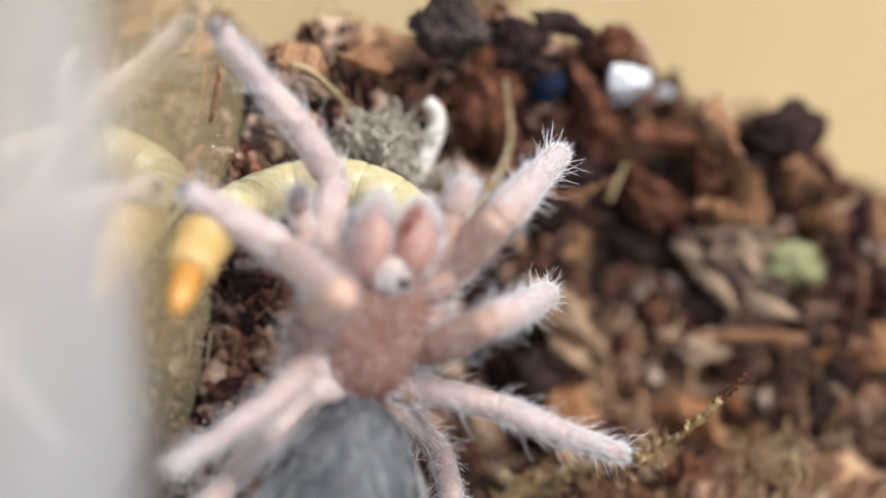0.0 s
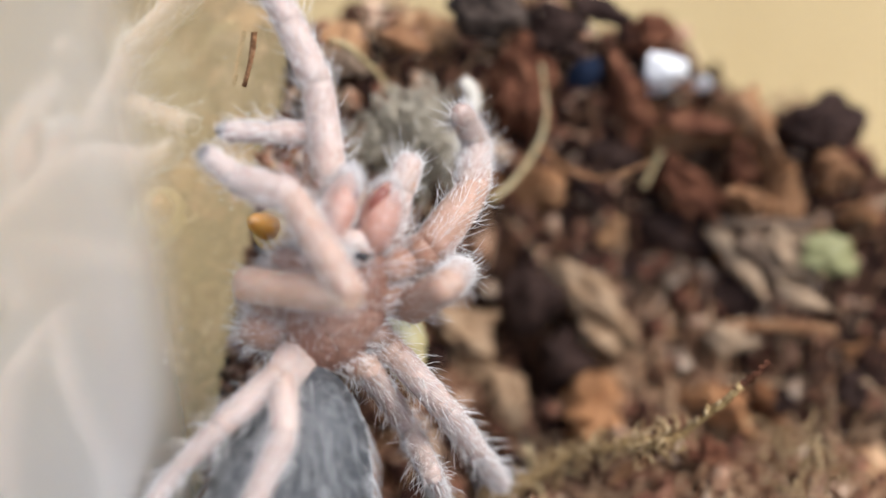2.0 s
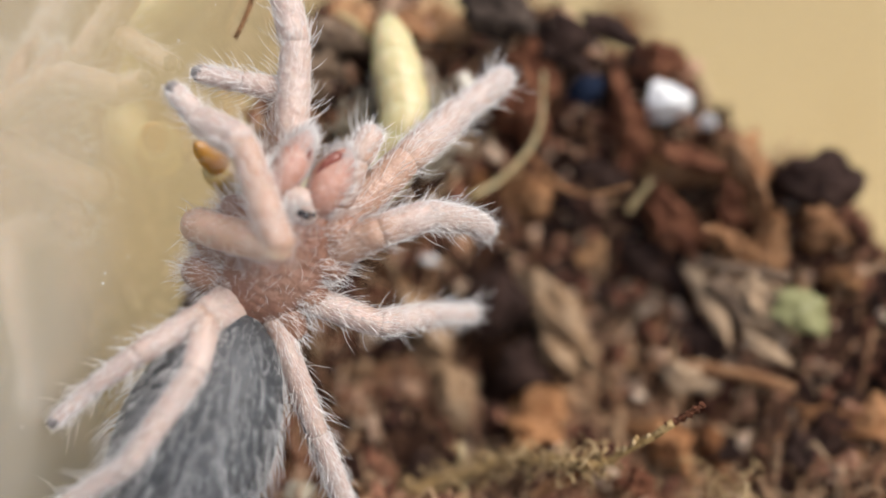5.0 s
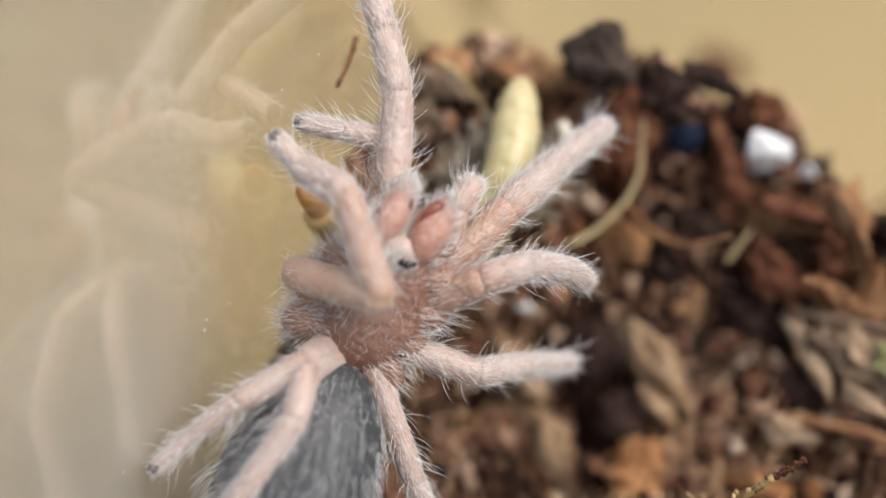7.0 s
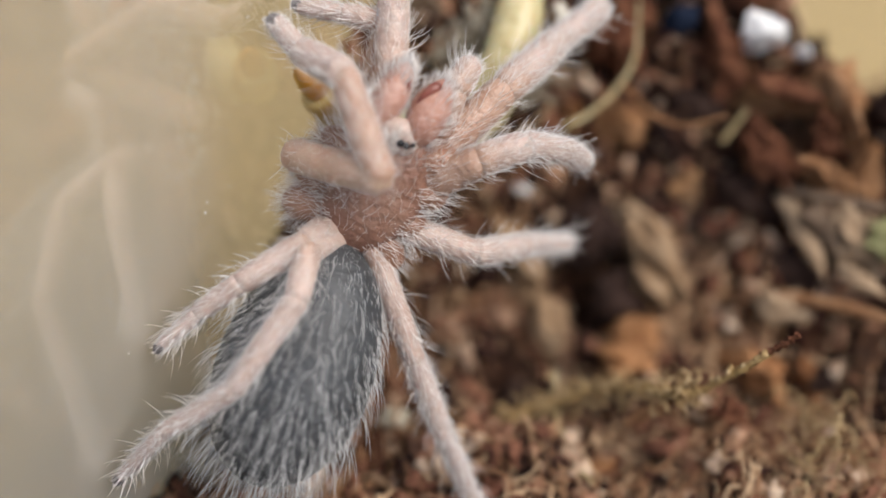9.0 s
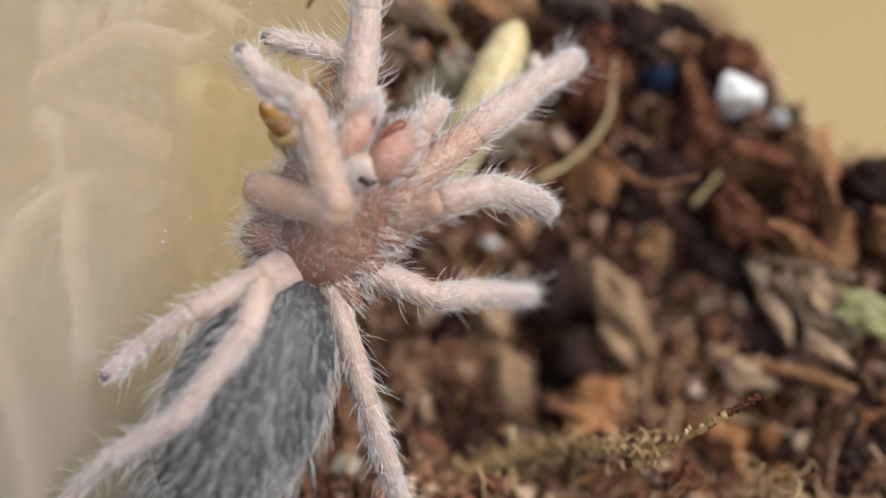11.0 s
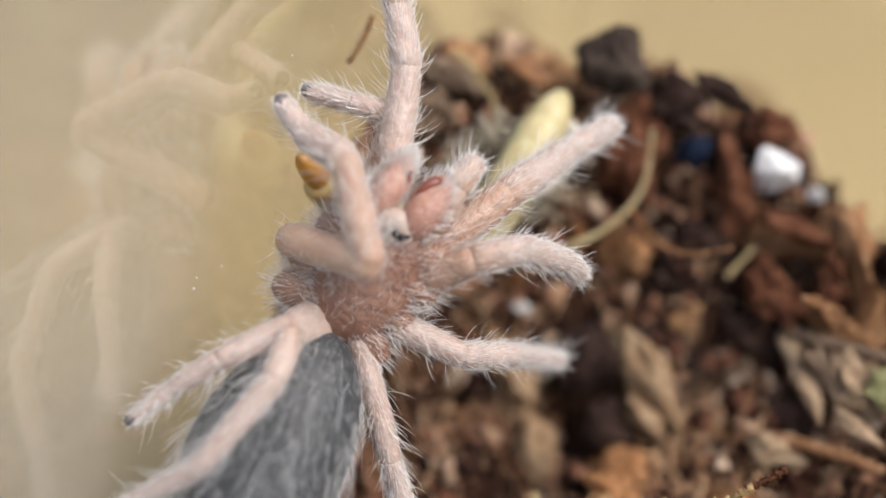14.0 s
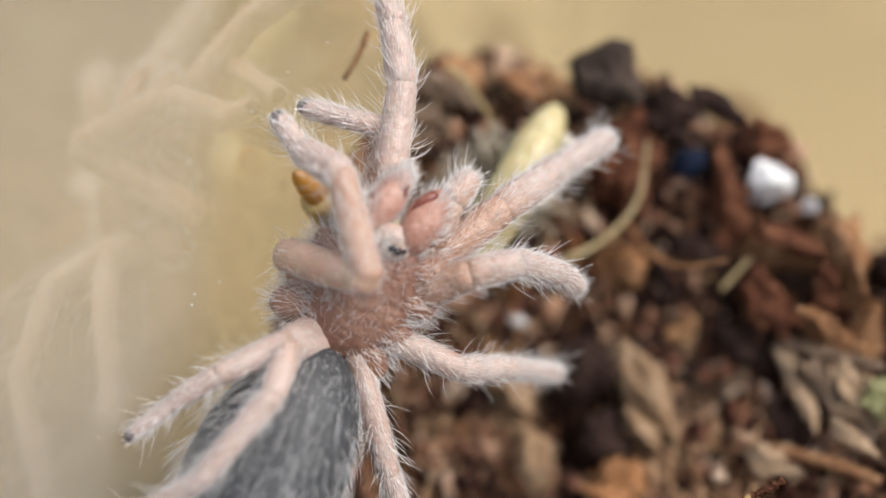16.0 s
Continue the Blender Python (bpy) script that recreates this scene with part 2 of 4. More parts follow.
TROCHANTER = graded(SKIN, LEGSKIN, -0.0002, 0.0012, "graded_hip_cuticle")

MM = 0.001


# ---- mesh helpers (lengths in millimetres) ----
def mesh_of(name, verts, faces, mats, slots=None, smooth=True):
    me = bpy.data.meshes.new(name)
    me.from_pydata((np.asarray(verts, float) * MM).tolist(), [], faces)
    for m in mats:
        me.materials.append(m)
    if slots is not None:
        me.polygons.foreach_set("material_index", slots)
    me.polygons.foreach_set("use_smooth", [smooth] * len(faces))
    me.update()
    return me


def thing(name, verts, faces, mats, label, category, group="", kind="", slots=None, smooth=True, parent=None):
    ob = new(name, mesh_of(name, verts, faces, mats if isinstance(mats, (list, tuple)) else [mats], slots, smooth))
    ob.parent = parent
    return tagged(ob, label, category, group, kind)


def box(x0, y0, z0, x1, y1, z1):
    v = [(x, y, z) for x in (x0, x1) for y in (y0, y1) for z in (z0, z1)]
    return v, [(0, 1, 3, 2), (4, 6, 7, 5), (0, 4, 5, 1), (2, 3, 7, 6), (0, 2, 6, 4), (1, 5, 7, 3)]


def join(*pieces):
    verts, faces = [], []
    for v, f in pieces:
        o = len(verts)
        verts.extend(v)
        faces.extend(tuple(i + o for i in face) for face in f)
    return verts, faces


def frame_to(direction, hint=(0, 0, 1)):
    """A turn whose z runs along direction."""
    z = Vector(direction).normalized()
    x = Vector(hint).cross(z)
    if x.length < 1e-3:
        x = Vector((1, 0, 0)).cross(z)
    x.normalize()
    return Matrix((x, z.cross(x), z)).transposed()


def spline(points, steps):
    """Points evenly spaced along a smooth curve through the given ones."""
    p = np.asarray(points, float)
    p = np.vstack([2 * p[0] - p[1], p, 2 * p[-1] - p[-2]])
    fine = []
    for k in range(1, len(p) - 2):
        for u in np.linspace(0, 1, 24, endpoint=False):
            a, b, c, d = p[k - 1 : k + 3]
            fine.append(0.5 * (2 * b + (c - a) * u + (2 * a - 5 * b + 4 * c - d) * u * u + (3 * b - a - 3 * c + d) * u**3))
    fine = np.array(fine + [p[-2]])
    run = np.r_[0, np.cumsum(np.linalg.norm(np.diff(fine, axis=0), axis=1))]
    at = np.linspace(0, run[-1], steps)
    return np.stack([np.interp(at, run, fine[:, i]) for i in range(3)], 1)


def tube(line, radii, sides=8, wobble=0.0):
    """A round tube along a line, closed at the ends."""
    line = np.asarray(line, float)
    verts, faces = [], []
    turn = frame_to(line[1] - line[0])
    for k, p in enumerate(line):
        d = Vector(line[min(k + 1, len(line) - 1)] - line[max(k - 1, 0)])
        if d.length > 1e-9:
            turn = (turn.col[2].rotation_difference(d.normalized()).to_matrix() @ turn)
        r = radii[k] if hasattr(radii, "__len__") else radii
        for s in range(sides):
            a = 2 * math.pi * s / sides
            q = r * (1 + wobble * noise.noise(Vector((p[0] * 1.7 + 3 * math.cos(a), p[1] * 1.7 + 3 * math.sin(a), p[2] * 1.7))))
            verts.append(tuple(Vector(p) + turn @ Vector((q * math.cos(a), q * math.sin(a), 0))))
    for k in range(len(line) - 1):
        for s in range(sides):
            a, b = k * sides + s, k * sides + (s + 1) % sides
            faces.append((a, b, b + sides, a + sides))
    faces.append(tuple(reversed(range(sides))))
    faces.append(tuple(range((len(line) - 1) * sides, len(line) * sides)))
    return verts, faces


def ball(level):
    bm = bmesh.new()
    bmesh.ops.create_icosphere(bm, subdivisions=level, radius=1.0)
    v = np.array([tuple(x.co) for x in bm.verts])
    f = [tuple(x.index for x in face.verts) for face in bm.faces]
    bm.free()
    return v, f


BALLS = {k: ball(k) for k in (1, 2, 3, 4)}


def lump(seed, size, level=2, rough=0.35, flat=0.0):
    """An irregular broken lump with facets and dents; size: its half axes."""
    v, f = BALLS[level]
    o = Vector((seed * 7.31, seed * 3.17, seed * 1.73))
    out = []
    rng = random.Random(seed)
    cuts = [(Vector((rng.gauss(0, 1), rng.gauss(0, 1), rng.gauss(0, 1))).normalized(), rng.uniform(0.55, 0.9)) for _ in range(7)]
    for p in v:
        q = Vector(p)
        for c, d in cuts:
            over = q.dot(c) - d
            if over > 0:
                q -= c * over * 0.85
        q *= 1 + rough * noise.noise(q * 1.3 + o) + rough * 0.5 * noise.noise(q * 3.7 + o) - rough * 0.38 * abs(noise.noise(q * 6.5 + o)) + rough * 0.22 * noise.noise(q * 11 + o)
        out.append((q.x * size[0], q.y * size[1], q.z * size[2]))
    return out, f


def moved(piece, m):
    v, f = piece
    return [tuple(m @ Vector(p)) for p in v], f


def spin(rng):
    return Euler([rng.uniform(0, 6.28) for _ in range(3)]).to_matrix().to_4x4()


def add_hairs(verts, faces, slots, roots, slot=1):
    """Tapered, bent hairs; roots: (base, way, length, thickness, bend)."""
    for base, way, length, thick, bend in roots:
        turn = frame_to(way)
        o = len(verts)
        base, way, bend = Vector(base), Vector(way).normalized(), Vector(bend)
        rings = 2 if length < 0.3 else 4
        for k in range(rings):
            u = k / rings
            c = base + (way * u + bend * 0.5 * u * u) * length
            r = thick * (1 - 0.45 * u)
            for a in (0.0, 2.094, 4.189):
                verts.append(tuple(c + turn @ Vector((r * math.cos(a), r * math.sin(a), 0))))
        verts.append(tuple(base + (way + bend * 0.5) * length))
        for k in range(rings - 1):
            for q in range(3):
                e = (q + 1) % 3
                faces.append((o + 3 * k + q, o + 3 * k + e, o + 3 * k + 3 + e, o + 3 * k + 3 + q))
        last = o + 3 * (rings - 1)
        for q in range(3):
            faces.append((last + q, last + (q + 1) % 3, o + 3 * rings))
        slots.extend([slot] * (3 * rings))


# ---- the room, the table and the container ----
thing("tabletop", *box(-150, -150, -18, 210, 210, 0), WOOD, "pale yellow wooden tabletop under the container", "table", kind="structure")

container = new("plastic_container")
tagged(container, "clear plastic container with a soil-filled bottom and no lid", "container")
WALLH = 56.0
for name, b, mat, lab, inner in (
    ("side_panel", (-1.2, -49.2, 0.3, 0.0, 21.2, WALLH), WEBBED, "clear glossy panel with a film of dust and silk", 1),
    ("side_panel", (60.0, -49.2, 0.3, 61.2, 21.2, WALLH), PLASTIC, "", 0),
    ("end_panel", (0.0, 20.0, 0.3, 60.0, 21.2, WALLH), PLASTIC, "", 2),
    ("end_panel", (0.0, -49.2, 0.3, 60.0, -48.0, WALLH), PLASTIC, "", 3),
    ("base_panel", (0.0, -48.0, 0.3, 60.0, 20.0, 1.3), PLASTIC, "", 5),
):
    # one glossy inner face; the other faces only let light through
    p = new(name, mesh_of(name, *box(*b), [CLEAR, mat], [1 if k == inner else 0 for k in range(6)], smooth=False))
    p.parent = container
    p.visible_shadow = False
    tagged(p, lab)


rng = random.Random(3)
specks = []
for k in range(30):
    y = rng.uniform(-9, 7)
    z = max(rng.uniform(22, 37), 23 + 0.75 * (y + 6)) if k % 2 else rng.uniform(27, 34)
    r = rng.uniform(0.012, 0.035)
    specks.append([r, y, z, k])


# ---- the soil ----
def smooth_step(a, b, x):
    u = min(1.0, max(0.0, (x - a) / (b - a)))
    return u * u * (3 - 2 * u)


def ridge(x):
    return float(np.interp(x, [0, 5, 8, 11, 13.6, 17, 24, 60], [30.1, 30.3, 30.2, 29.4, 27.3, 26.1, 24.0, 21.0]))


def ground(x, y):
    """The soil's height without its grain."""
    y0 = np.interp(x, [0, 7, 60], [-6.5, 0.5, 1.5])
    y1 = np.interp(x, [0, 5, 12, 60], [7.5, 10.5, 12.7, 13.5])
    steep = np.interp(x, [0, 4, 8, 13, 19, 60], [1, 1.15, 2.1, 2.25, 1.6, 1.3])
    low = 18.0 + 0.9 * smooth_step(0, 7, x)
    h = low + (ridge(x) - low) * min(1.0, max(0.0, (y - y0) / (y1 - y0))) ** steep
    h -= 9.0 * smooth_step(y1 + 0.4, 19.5, y)
    return h


def relief(x, y):
    v = Vector((x, y, 0))
    d = 1.7 * noise.noise(v * 0.33) + 0.8 * noise.noise(v * 1.1 + Vector((5, 1, 0))) + 0.5 * abs(noise.noise(v * 2.3)) + 0.16 * noise.noise(v * 5)
    dip = 1.6 * math.exp(-(((x - 9.4) / 1.3) ** 2) - ((y - 5.4) / 1.5) ** 2) + 1.2 * math.exp(-(((x - 9.0) / 1.9) ** 2) - ((y - 0.9) / 1.4) ** 2)
    return ground(x, y) - 0.5 + d - dip


xs = np.r_[np.arange(0.05, 24, 0.3), np.arange(24, 59.9, 1.8), 59.95]
ys = np.r_[np.arange(-47.95, -12, 1.8), np.arange(-12, 16, 0.3), np.arange(16, 19.9, 0.6), 19.95]
gv = [(x, y, relief(x, y)) for y in ys for x in xs]
nx = len(xs)
gf = [(j * nx + i, j * nx + i + 1, (j + 1) * nx + i + 1, (j + 1) * nx + i) for j in range(len(ys) - 1) for i in range(nx - 1)]
rim = [i for i in range(nx)] + [j * nx + nx - 1 for j in range(1, len(ys))] + [(len(ys) - 1) * nx + i for i in range(nx - 2, -1, -1)] + [j * nx for j in range(len(ys) - 2, 0, -1)]
base = len(gv)
gv += [(gv[i][0], gv[i][1], 1.32) for i in rim]
gf += [(rim[k], base + k, base + (k + 1) % len(rim), rim[(k + 1) % len(rim)]) for k in range(len(rim))]
soil = thing("soil", gv, gf, SOIL, "dark brown crumbly soil heaped against the container's wall", "soil", kind="structure")

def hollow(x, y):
    """Dips in the soil kept dark: few crumbs, and black chips for shade."""
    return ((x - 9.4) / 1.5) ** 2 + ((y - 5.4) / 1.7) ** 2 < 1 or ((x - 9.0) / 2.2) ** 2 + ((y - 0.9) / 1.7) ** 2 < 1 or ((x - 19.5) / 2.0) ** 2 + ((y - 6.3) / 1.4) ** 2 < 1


rng = random.Random(11)
crumbs = []
for k in range(7600):
    x, y = rng.uniform(0.3, 25), rng.uniform(-8, 4.5) if k % 5 < 3 else rng.uniform(3, 13.5)
    if hollow(x, y) and k % 4:
        continue
    clump = k % 6 == 0
    r = 0.18 + 0.5 * rng.random() ** 1.6 if clump else min(0.5, 0.11 * math.exp(rng.gauss(0.3, 0.6)))
    if clump and y > 5:
        r *= 0.7
    size = (r * rng.uniform(0.7, 1.4), r * rng.uniform(0.6, 1.0), r * rng.uniform(0.5, 0.9))
    crumbs.append(moved(lump(k % 97, size, 3 if clump else 1 + k % 2, 1.25 if clump else 0.9), Matrix.Translation((max(x, r * 1.8), y, relief(x, y) + r * rng.uniform(-0.2, 0.5))) @ spin(rng)))
for k in range(900):
    y = rng.uniform(-7, 7)
    r = 0.10 * math.exp(rng.gauss(0.3, 0.5))
    x = r + abs(rng.gauss(0, 0.5))
    crumbs.append(moved(lump(k % 97, (r * rng.uniform(0.8, 1.7), r, r * rng.uniform(0.5, 0.9)), 1, 0.9), Matrix.Translation((x, y, relief(x, y) + rng.uniform(0.0, 0.5) * (1.2 - min(1.0, x)))) @ spin(rng)))
cv, cf = join(*crumbs)
thing("crumbs", cv, cf, CRUMB, "loose crumbs of brown soil and bark", "soil crumbs", kind="stuff")

fibres = []
for k in range(2500):
    near = k % 3
    x, y = rng.uniform(0.5, 25), rng.uniform(-8, 6) if near else rng.uniform(0, 14)
    if near and x < 13:
        x = rng.uniform(0.5, 25)
    if hollow(x, y) and k % 4:
        continue
    if y > 6 and k % 2:
        continue
    a, ln, z = rng.uniform(0, 6.28), rng.uniform(0.7, 3.0), relief(x, y)
    p = [Vector((x, y, z + rng.uniform(0.0, 0.5)))]
    curl = rng.gauss(0, 0.6)
    for _ in range(4):
        a += rng.gauss(curl, 0.4)
        q = p[-1] + Vector((math.cos(a), math.sin(a), 0)) * ln / 4
        q.x = max(0.3, q.x)
        q.z = relief(q.x, q.y) + rng.uniform(0.05, 0.95)
        p.append(q)
    fibres.append(tube(spline([tuple(v) for v in p], 9), rng.choice((0.014, 0.02, 0.024, 0.03, 0.05)), 5))
fv, ff = join(*fibres)
thing("fibres", fv, ff, FIBRE, "thin dry curled plant fibres on the soil", "fibres", kind="stuff")

# ---- single pieces on the soil ----
PLACED = []  # where the single pieces lie, and how large they are


def angular(seed, size):
    """A sharp-edged broken grain: flat faces round a few corners."""
    rng = random.Random(seed)
    bm = bmesh.new()
    for _ in range(15):
        q = Vector((rng.gauss(0, 1), rng.gauss(0, 1), rng.gauss(0, 1))).normalized() * rng.uniform(0.85, 1.1)
        bm.verts.new((q.x * size[0], q.y * size[1], q.z * size[2]))
    bmesh.ops.delete(bm, geom=bmesh.ops.convex_hull(bm, input=list(bm.verts))["geom_interior"], context="VERTS")
    bmesh.ops.bevel(bm, geom=list(bm.edges), offset=0.05, segments=1, affect="EDGES")
    bmesh.ops.triangulate(bm, faces=list(bm.faces))
    bmesh.ops.subdivide_edges(bm, edges=list(bm.edges), cuts=2, use_grid_fill=True)
    bm.verts.index_update()
    verts = [tuple(q.co * (1 + 0.10 * noise.noise(q.co * 3.1 + Vector((seed, 0, 0))) + 0.05 * noise.noise(q.co * 9))) for q in bm.verts]
    faces = [tuple(q.index for q in f.verts) for f in bm.faces]
    bm.free()
    return verts, faces


def piece(name, place, size, turn, mat, label, category, seed, rough=0.3, level=3, group=""):
    grain = name == "perlite_grain"
    PLACED.append((Vector(place), max(size)))
    ob = thing(name, *(angular(seed, size) if grain else lump(seed, size, 4, rough if mat in (DARKBARK, BLACKBARK_SHADE, GOLDBARK) else max(rough, 0.75) if "bark" in name else rough)), mat, label, category, group, smooth=not grain)
    ob.matrix_basis = Matrix.LocRotScale(Vector(place) * MM, Euler([radians(a) for a in turn]), None)
    return ob


piece("perlite_grain", (12.02, 11.95, 28.42), (0.92, 0.62, 1.12), (20, -25, 10), PERLITE, "white perlite grain on top of the dark soil", "perlite", 3, 0.9, 2, group="perlite grains")
piece("perlite_grain", (13.40, 12.90, 27.60), (0.34, 0.32, 0.42), (50, 10, 70), PERLITE, "small white perlite grain beside a larger one", "perlite", 4, 0.45, group="perlite grains")
piece("perlite_grain", (7.86, 8.40, 22.85), (0.56, 0.5, 0.80), (10, 50, 40), PERLITE, "white perlite grain under the spider's leg", "perlite", 5, 0.45, group="perlite grains")
piece("perlite_grain", (5.90, -2.20, 19.10), (0.75, 0.5, 0.5), (10, 20, 40), MOULD, "white perlite grain half buried below the abdomen", "perlite", 25, 0.45, group="perlite grains")
piece("perlite_grain", (6.22, 6.07, 23.29), (0.55, 0.3, 0.25), (10, 20, 20), PERLITE, "flat white perlite flake on a soil clump", "perlite", 26, 0.45, group="perlite grains")
piece("grit", (9.50, 10.75, 28.65), (0.6, 0.5, 0.8), (0, 20, 30), BLUE, "dark blue piece of grit in the soil", "grit", 6)
piece("bark_lump", (6.15, 10.40, 31.10), (1.40, 1.0, 1.05), (0, 20, 20), DARKBARK, "dark grey-brown lump of bark on the crest of the soil", "bark", 7, 0.45)
piece("bark_lump", (4.30, 10.90, 29.30), (0.75, 0.8, 1.2), (30, -25, 20), GOLDBARK, "orange-brown lump of bark at the crest", "bark", 8, 0.35)
piece("bark_lump", (1.59, 8.43, 30.08), (0.95, 0.85, 0.95), (30, 40, 20), GOLDBARK, "orange-brown lump of bark beside the wall", "bark", 9, 0.35)
piece("bark_lump", (1.18, 6.44, 28.87), (0.75, 0.7, 0.8), (10, 40, 20), GREYBARK, "grey-brown lump of bark beside the wall", "bark", 29, 0.45)
piece("bark_lump", (17.60, 12.40, 27.00), (1.4, 0.9, 1.3), (10, 10, 20), BLACKBARK_SHADE, "dark lump of bark on the crest of the soil", "bark", 30, 0.4)
piece("bark_lump", (8.97, 6.15, 22.40), (1.25, 0.9, 1.35), (10, 30, 50), BLACKBARK_SHADE, "black lump of bark in the hollow", "bark", 31, 0.35)
# the next two lumps are black to stand in for shade in the dips
piece("bark_lump", (10.06, 8.15, 22.49), (0.8, 0.6, 0.9), (10, 60, 50), BLACKBARK_SHADE, "black lump of bark below the slope", "bark", 71, 0.45)
piece("bark_lump", (8.70, 1.20, 18.30), (1.0, 0.7, 0.7), (10, 0, 70), BLACKBARK_SHADE, "black lump of bark sunk in the soil", "bark", 72, 0.45)
piece("bark_chip_large", (11.00, 9.40, 22.90), (0.85, 0.6, 1.15), (30, -15, 30), GOLDBARK, "orange-brown wedge of bark", "bark", 10, 0.35)
piece("bark_chip_large", (13.61, 8.65, 22.08), (0.75, 0.6, 1.0), (20, 30, 10), GREYBARK, "grey-brown chip of bark", "bark", 12, 0.45)
piece("bark_chip_large", (13.39, 10.06, 25.14), (1.5, 0.7, 1.0), (40, 30, -30), REDBARK, "red-brown slab of bark", "bark", 13, 0.45)
piece("bark_chip_large", (15.30, 11.24, 25.70), (0.7, 0.6, 1.4), (20, -20, 10), REDBARK, "red-brown strip of bark near the crest", "bark", 32, 0.45)
piece("bark_chip_large", (16.46, 8.72, 23.71), (1.5, 0.5, 0.55), (30, 45, 20), GREYBARK, "tan splintered chip of bark", "bark", 34, 0.5)
piece("bark_chip_large", (17.30, 9.09, 23.63), (1.6, 0.5, 0.6), (40, 50, 10), PALEBARK, "pale grey-tan splintered chip of bark", "bark", 35, 0.5)
piece("bark_chip_large", (16.02, 6.80, 21.44), (1.3, 0.6, 0.6), (20, 30, 50), PALEBARK, "pale grey chip of bark", "bark", 37, 0.5)
piece("bark_chip_large", (15.78, 9.85, 25.11), (0.6, 0.5, 1.5), (30, -35, 10), ORANGE, "tan strip of bark on the slope", "bark", 39, 0.5)
piece("bark_chip_large", (18.37, 11.33, 25.94), (0.7, 0.6, 1.4), (30, -30, 10), ORANGE, "orange-brown strip of bark near the crest", "bark", 40, 0.5)
piece("leaf_scrap", (18.75, 9.10, 24.10), (0.92, 0.20, 0.72), (-40, 10, 15), LEAF, "pale green scrap of leaf", "leaf", 15, 0.7)
piece("soil_clump", (6.50, 5.00, 21.18), (1.2, 1.0, 1.3), (10, 0, 30), TANBARK, "crumbly tan clump of soil", "soil", 16, 0.8, 4)
piece("soil_clump", (15.90, 2.20, 20.60), (0.6, 0.5, 0.5), (10, 0, 30), REDBARK, "small red-brown clump of soil", "soil", 17, 0.7)

piece("bark_lump", (7.58, 10.31, 28.45), (0.97, 0.77, 1.67), (-21, 16, 23), REDBARK, "dark red-brown lump of bark on the slope", "bark", 400, 0.55, 4)
piece("bark_lump", (8.12, 11.29, 29.95), (1.34, 0.69, 0.99), (-23, -4, -18), BLACKBARK_SHADE, "black-brown lump of bark near the crest", "bark", 401, 0.55, 4)
piece("bark_lump", (5.76, 25.98, 21.56), (1.24, 0.79, 1.14), (-10, 8, 5), ORANGE, "orange-brown lump of bark on the crest", "bark", 402, 0.55, 4)
piece("bark_lump", (11.42, 12.60, 29.34), (0.77, 0.62, 0.89), (-5, 4, 25), REDBARK, "dark red lump of bark on the crest", "bark", 403, 0.55, 4)
piece("bark_lump", (13.22, 11.68, 26.28), (1.85, 0.59, 0.85), (-19, -14, 6), WARMBARK, "warm brown crumbling slab of bark", "bark", 404, 0.55, 4)
piece("bark_lump", (13.54, 10.50, 24.59), (1.47, 0.50, 0.72), (-25, 4, 2), REDBARK, "red-brown lump of bark on the slope", "bark", 405, 0.55, 4)
piece("bark_lump", (15.38, 12.06, 26.05), (1.07, 0.85, 2.12), (-6, -20, 19), WARMBARK, "warm brown splintered lump of bark", "bark", 406, 0.55, 4)
piece("bark_lump", (11.19, 11.15, 27.16), (0.87, 0.70, 1.12), (-11, -3, 21), REDBARK, "dark red-brown chip of bark below the perlite", "bark", 407, 0.55, 4)
piece("bark_lump", (10.65, 10.11, 25.91), (1.17, 0.62, 0.90), (0, -6, 12), BLACKBARK_SHADE, "black lump of bark on the slope", "bark", 408, 0.55, 4)
# added black lump in place of a gap that is only shade
piece("bark_lump", (13.29, 9.42, 23.46), (1.47, 0.71, 1.01), (5, -14, -5), BLACKBARK_SHADE, "black lump of bark in a dark gap", "bark", 409, 0.55, 4)
piece("bark_lump", (17.28, 9.50, 23.19), (0.96, 0.77, 1.33), (-25, -19, -24), PALEBARK, "pale tan lump of bark", "bark", 410, 0.55, 4)
piece("soil_clump", (8.19, 3.69, 20.00), (1.37, 0.94, 1.35), (-5, 14, -25), TANBARK, "crumbly tan clump of soil beside a black lump", "bark", 411, 0.55, 4)
piece("bark_lump", (8.80, 8.93, 25.19), (0.98, 0.63, 0.90), (5, 4, 18), WARMBARK, "brown lump of bark under a root", "bark", 412, 0.55, 4)
piece("bark_lump", (1.69, 6.90, 28.89), (0.73, 0.58, 0.99), (-19, 7, 21), GREYBARK, "grey-brown lump beside the wall", "bark", 413, 0.55, 4)
piece("bark_lump", (15.72, 8.33, 22.32), (1.16, 0.77, 1.11), (-25, 13, -11), BLACKBARK_SHADE, "dark lump of bark at the foot of the slope", "bark", 414, 0.55, 4)
piece("bark_lump", (10.17, 5.12, 20.61), (0.98, 0.78, 1.35), (-1, 8, 6), BLACKBARK_SHADE, "black lump of bark in the soil", "bark", 415, 0.55, 4)
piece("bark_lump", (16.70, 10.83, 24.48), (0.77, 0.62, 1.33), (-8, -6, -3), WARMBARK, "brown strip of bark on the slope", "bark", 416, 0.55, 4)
piece("bark_lump", (4.03, 6.78, 27.14), (0.77, 0.61, 0.99), (-18, -6, 23), BLACKBARK_SHADE, "dark lump of soil behind the spider", "bark", 417, 0.55, 4)


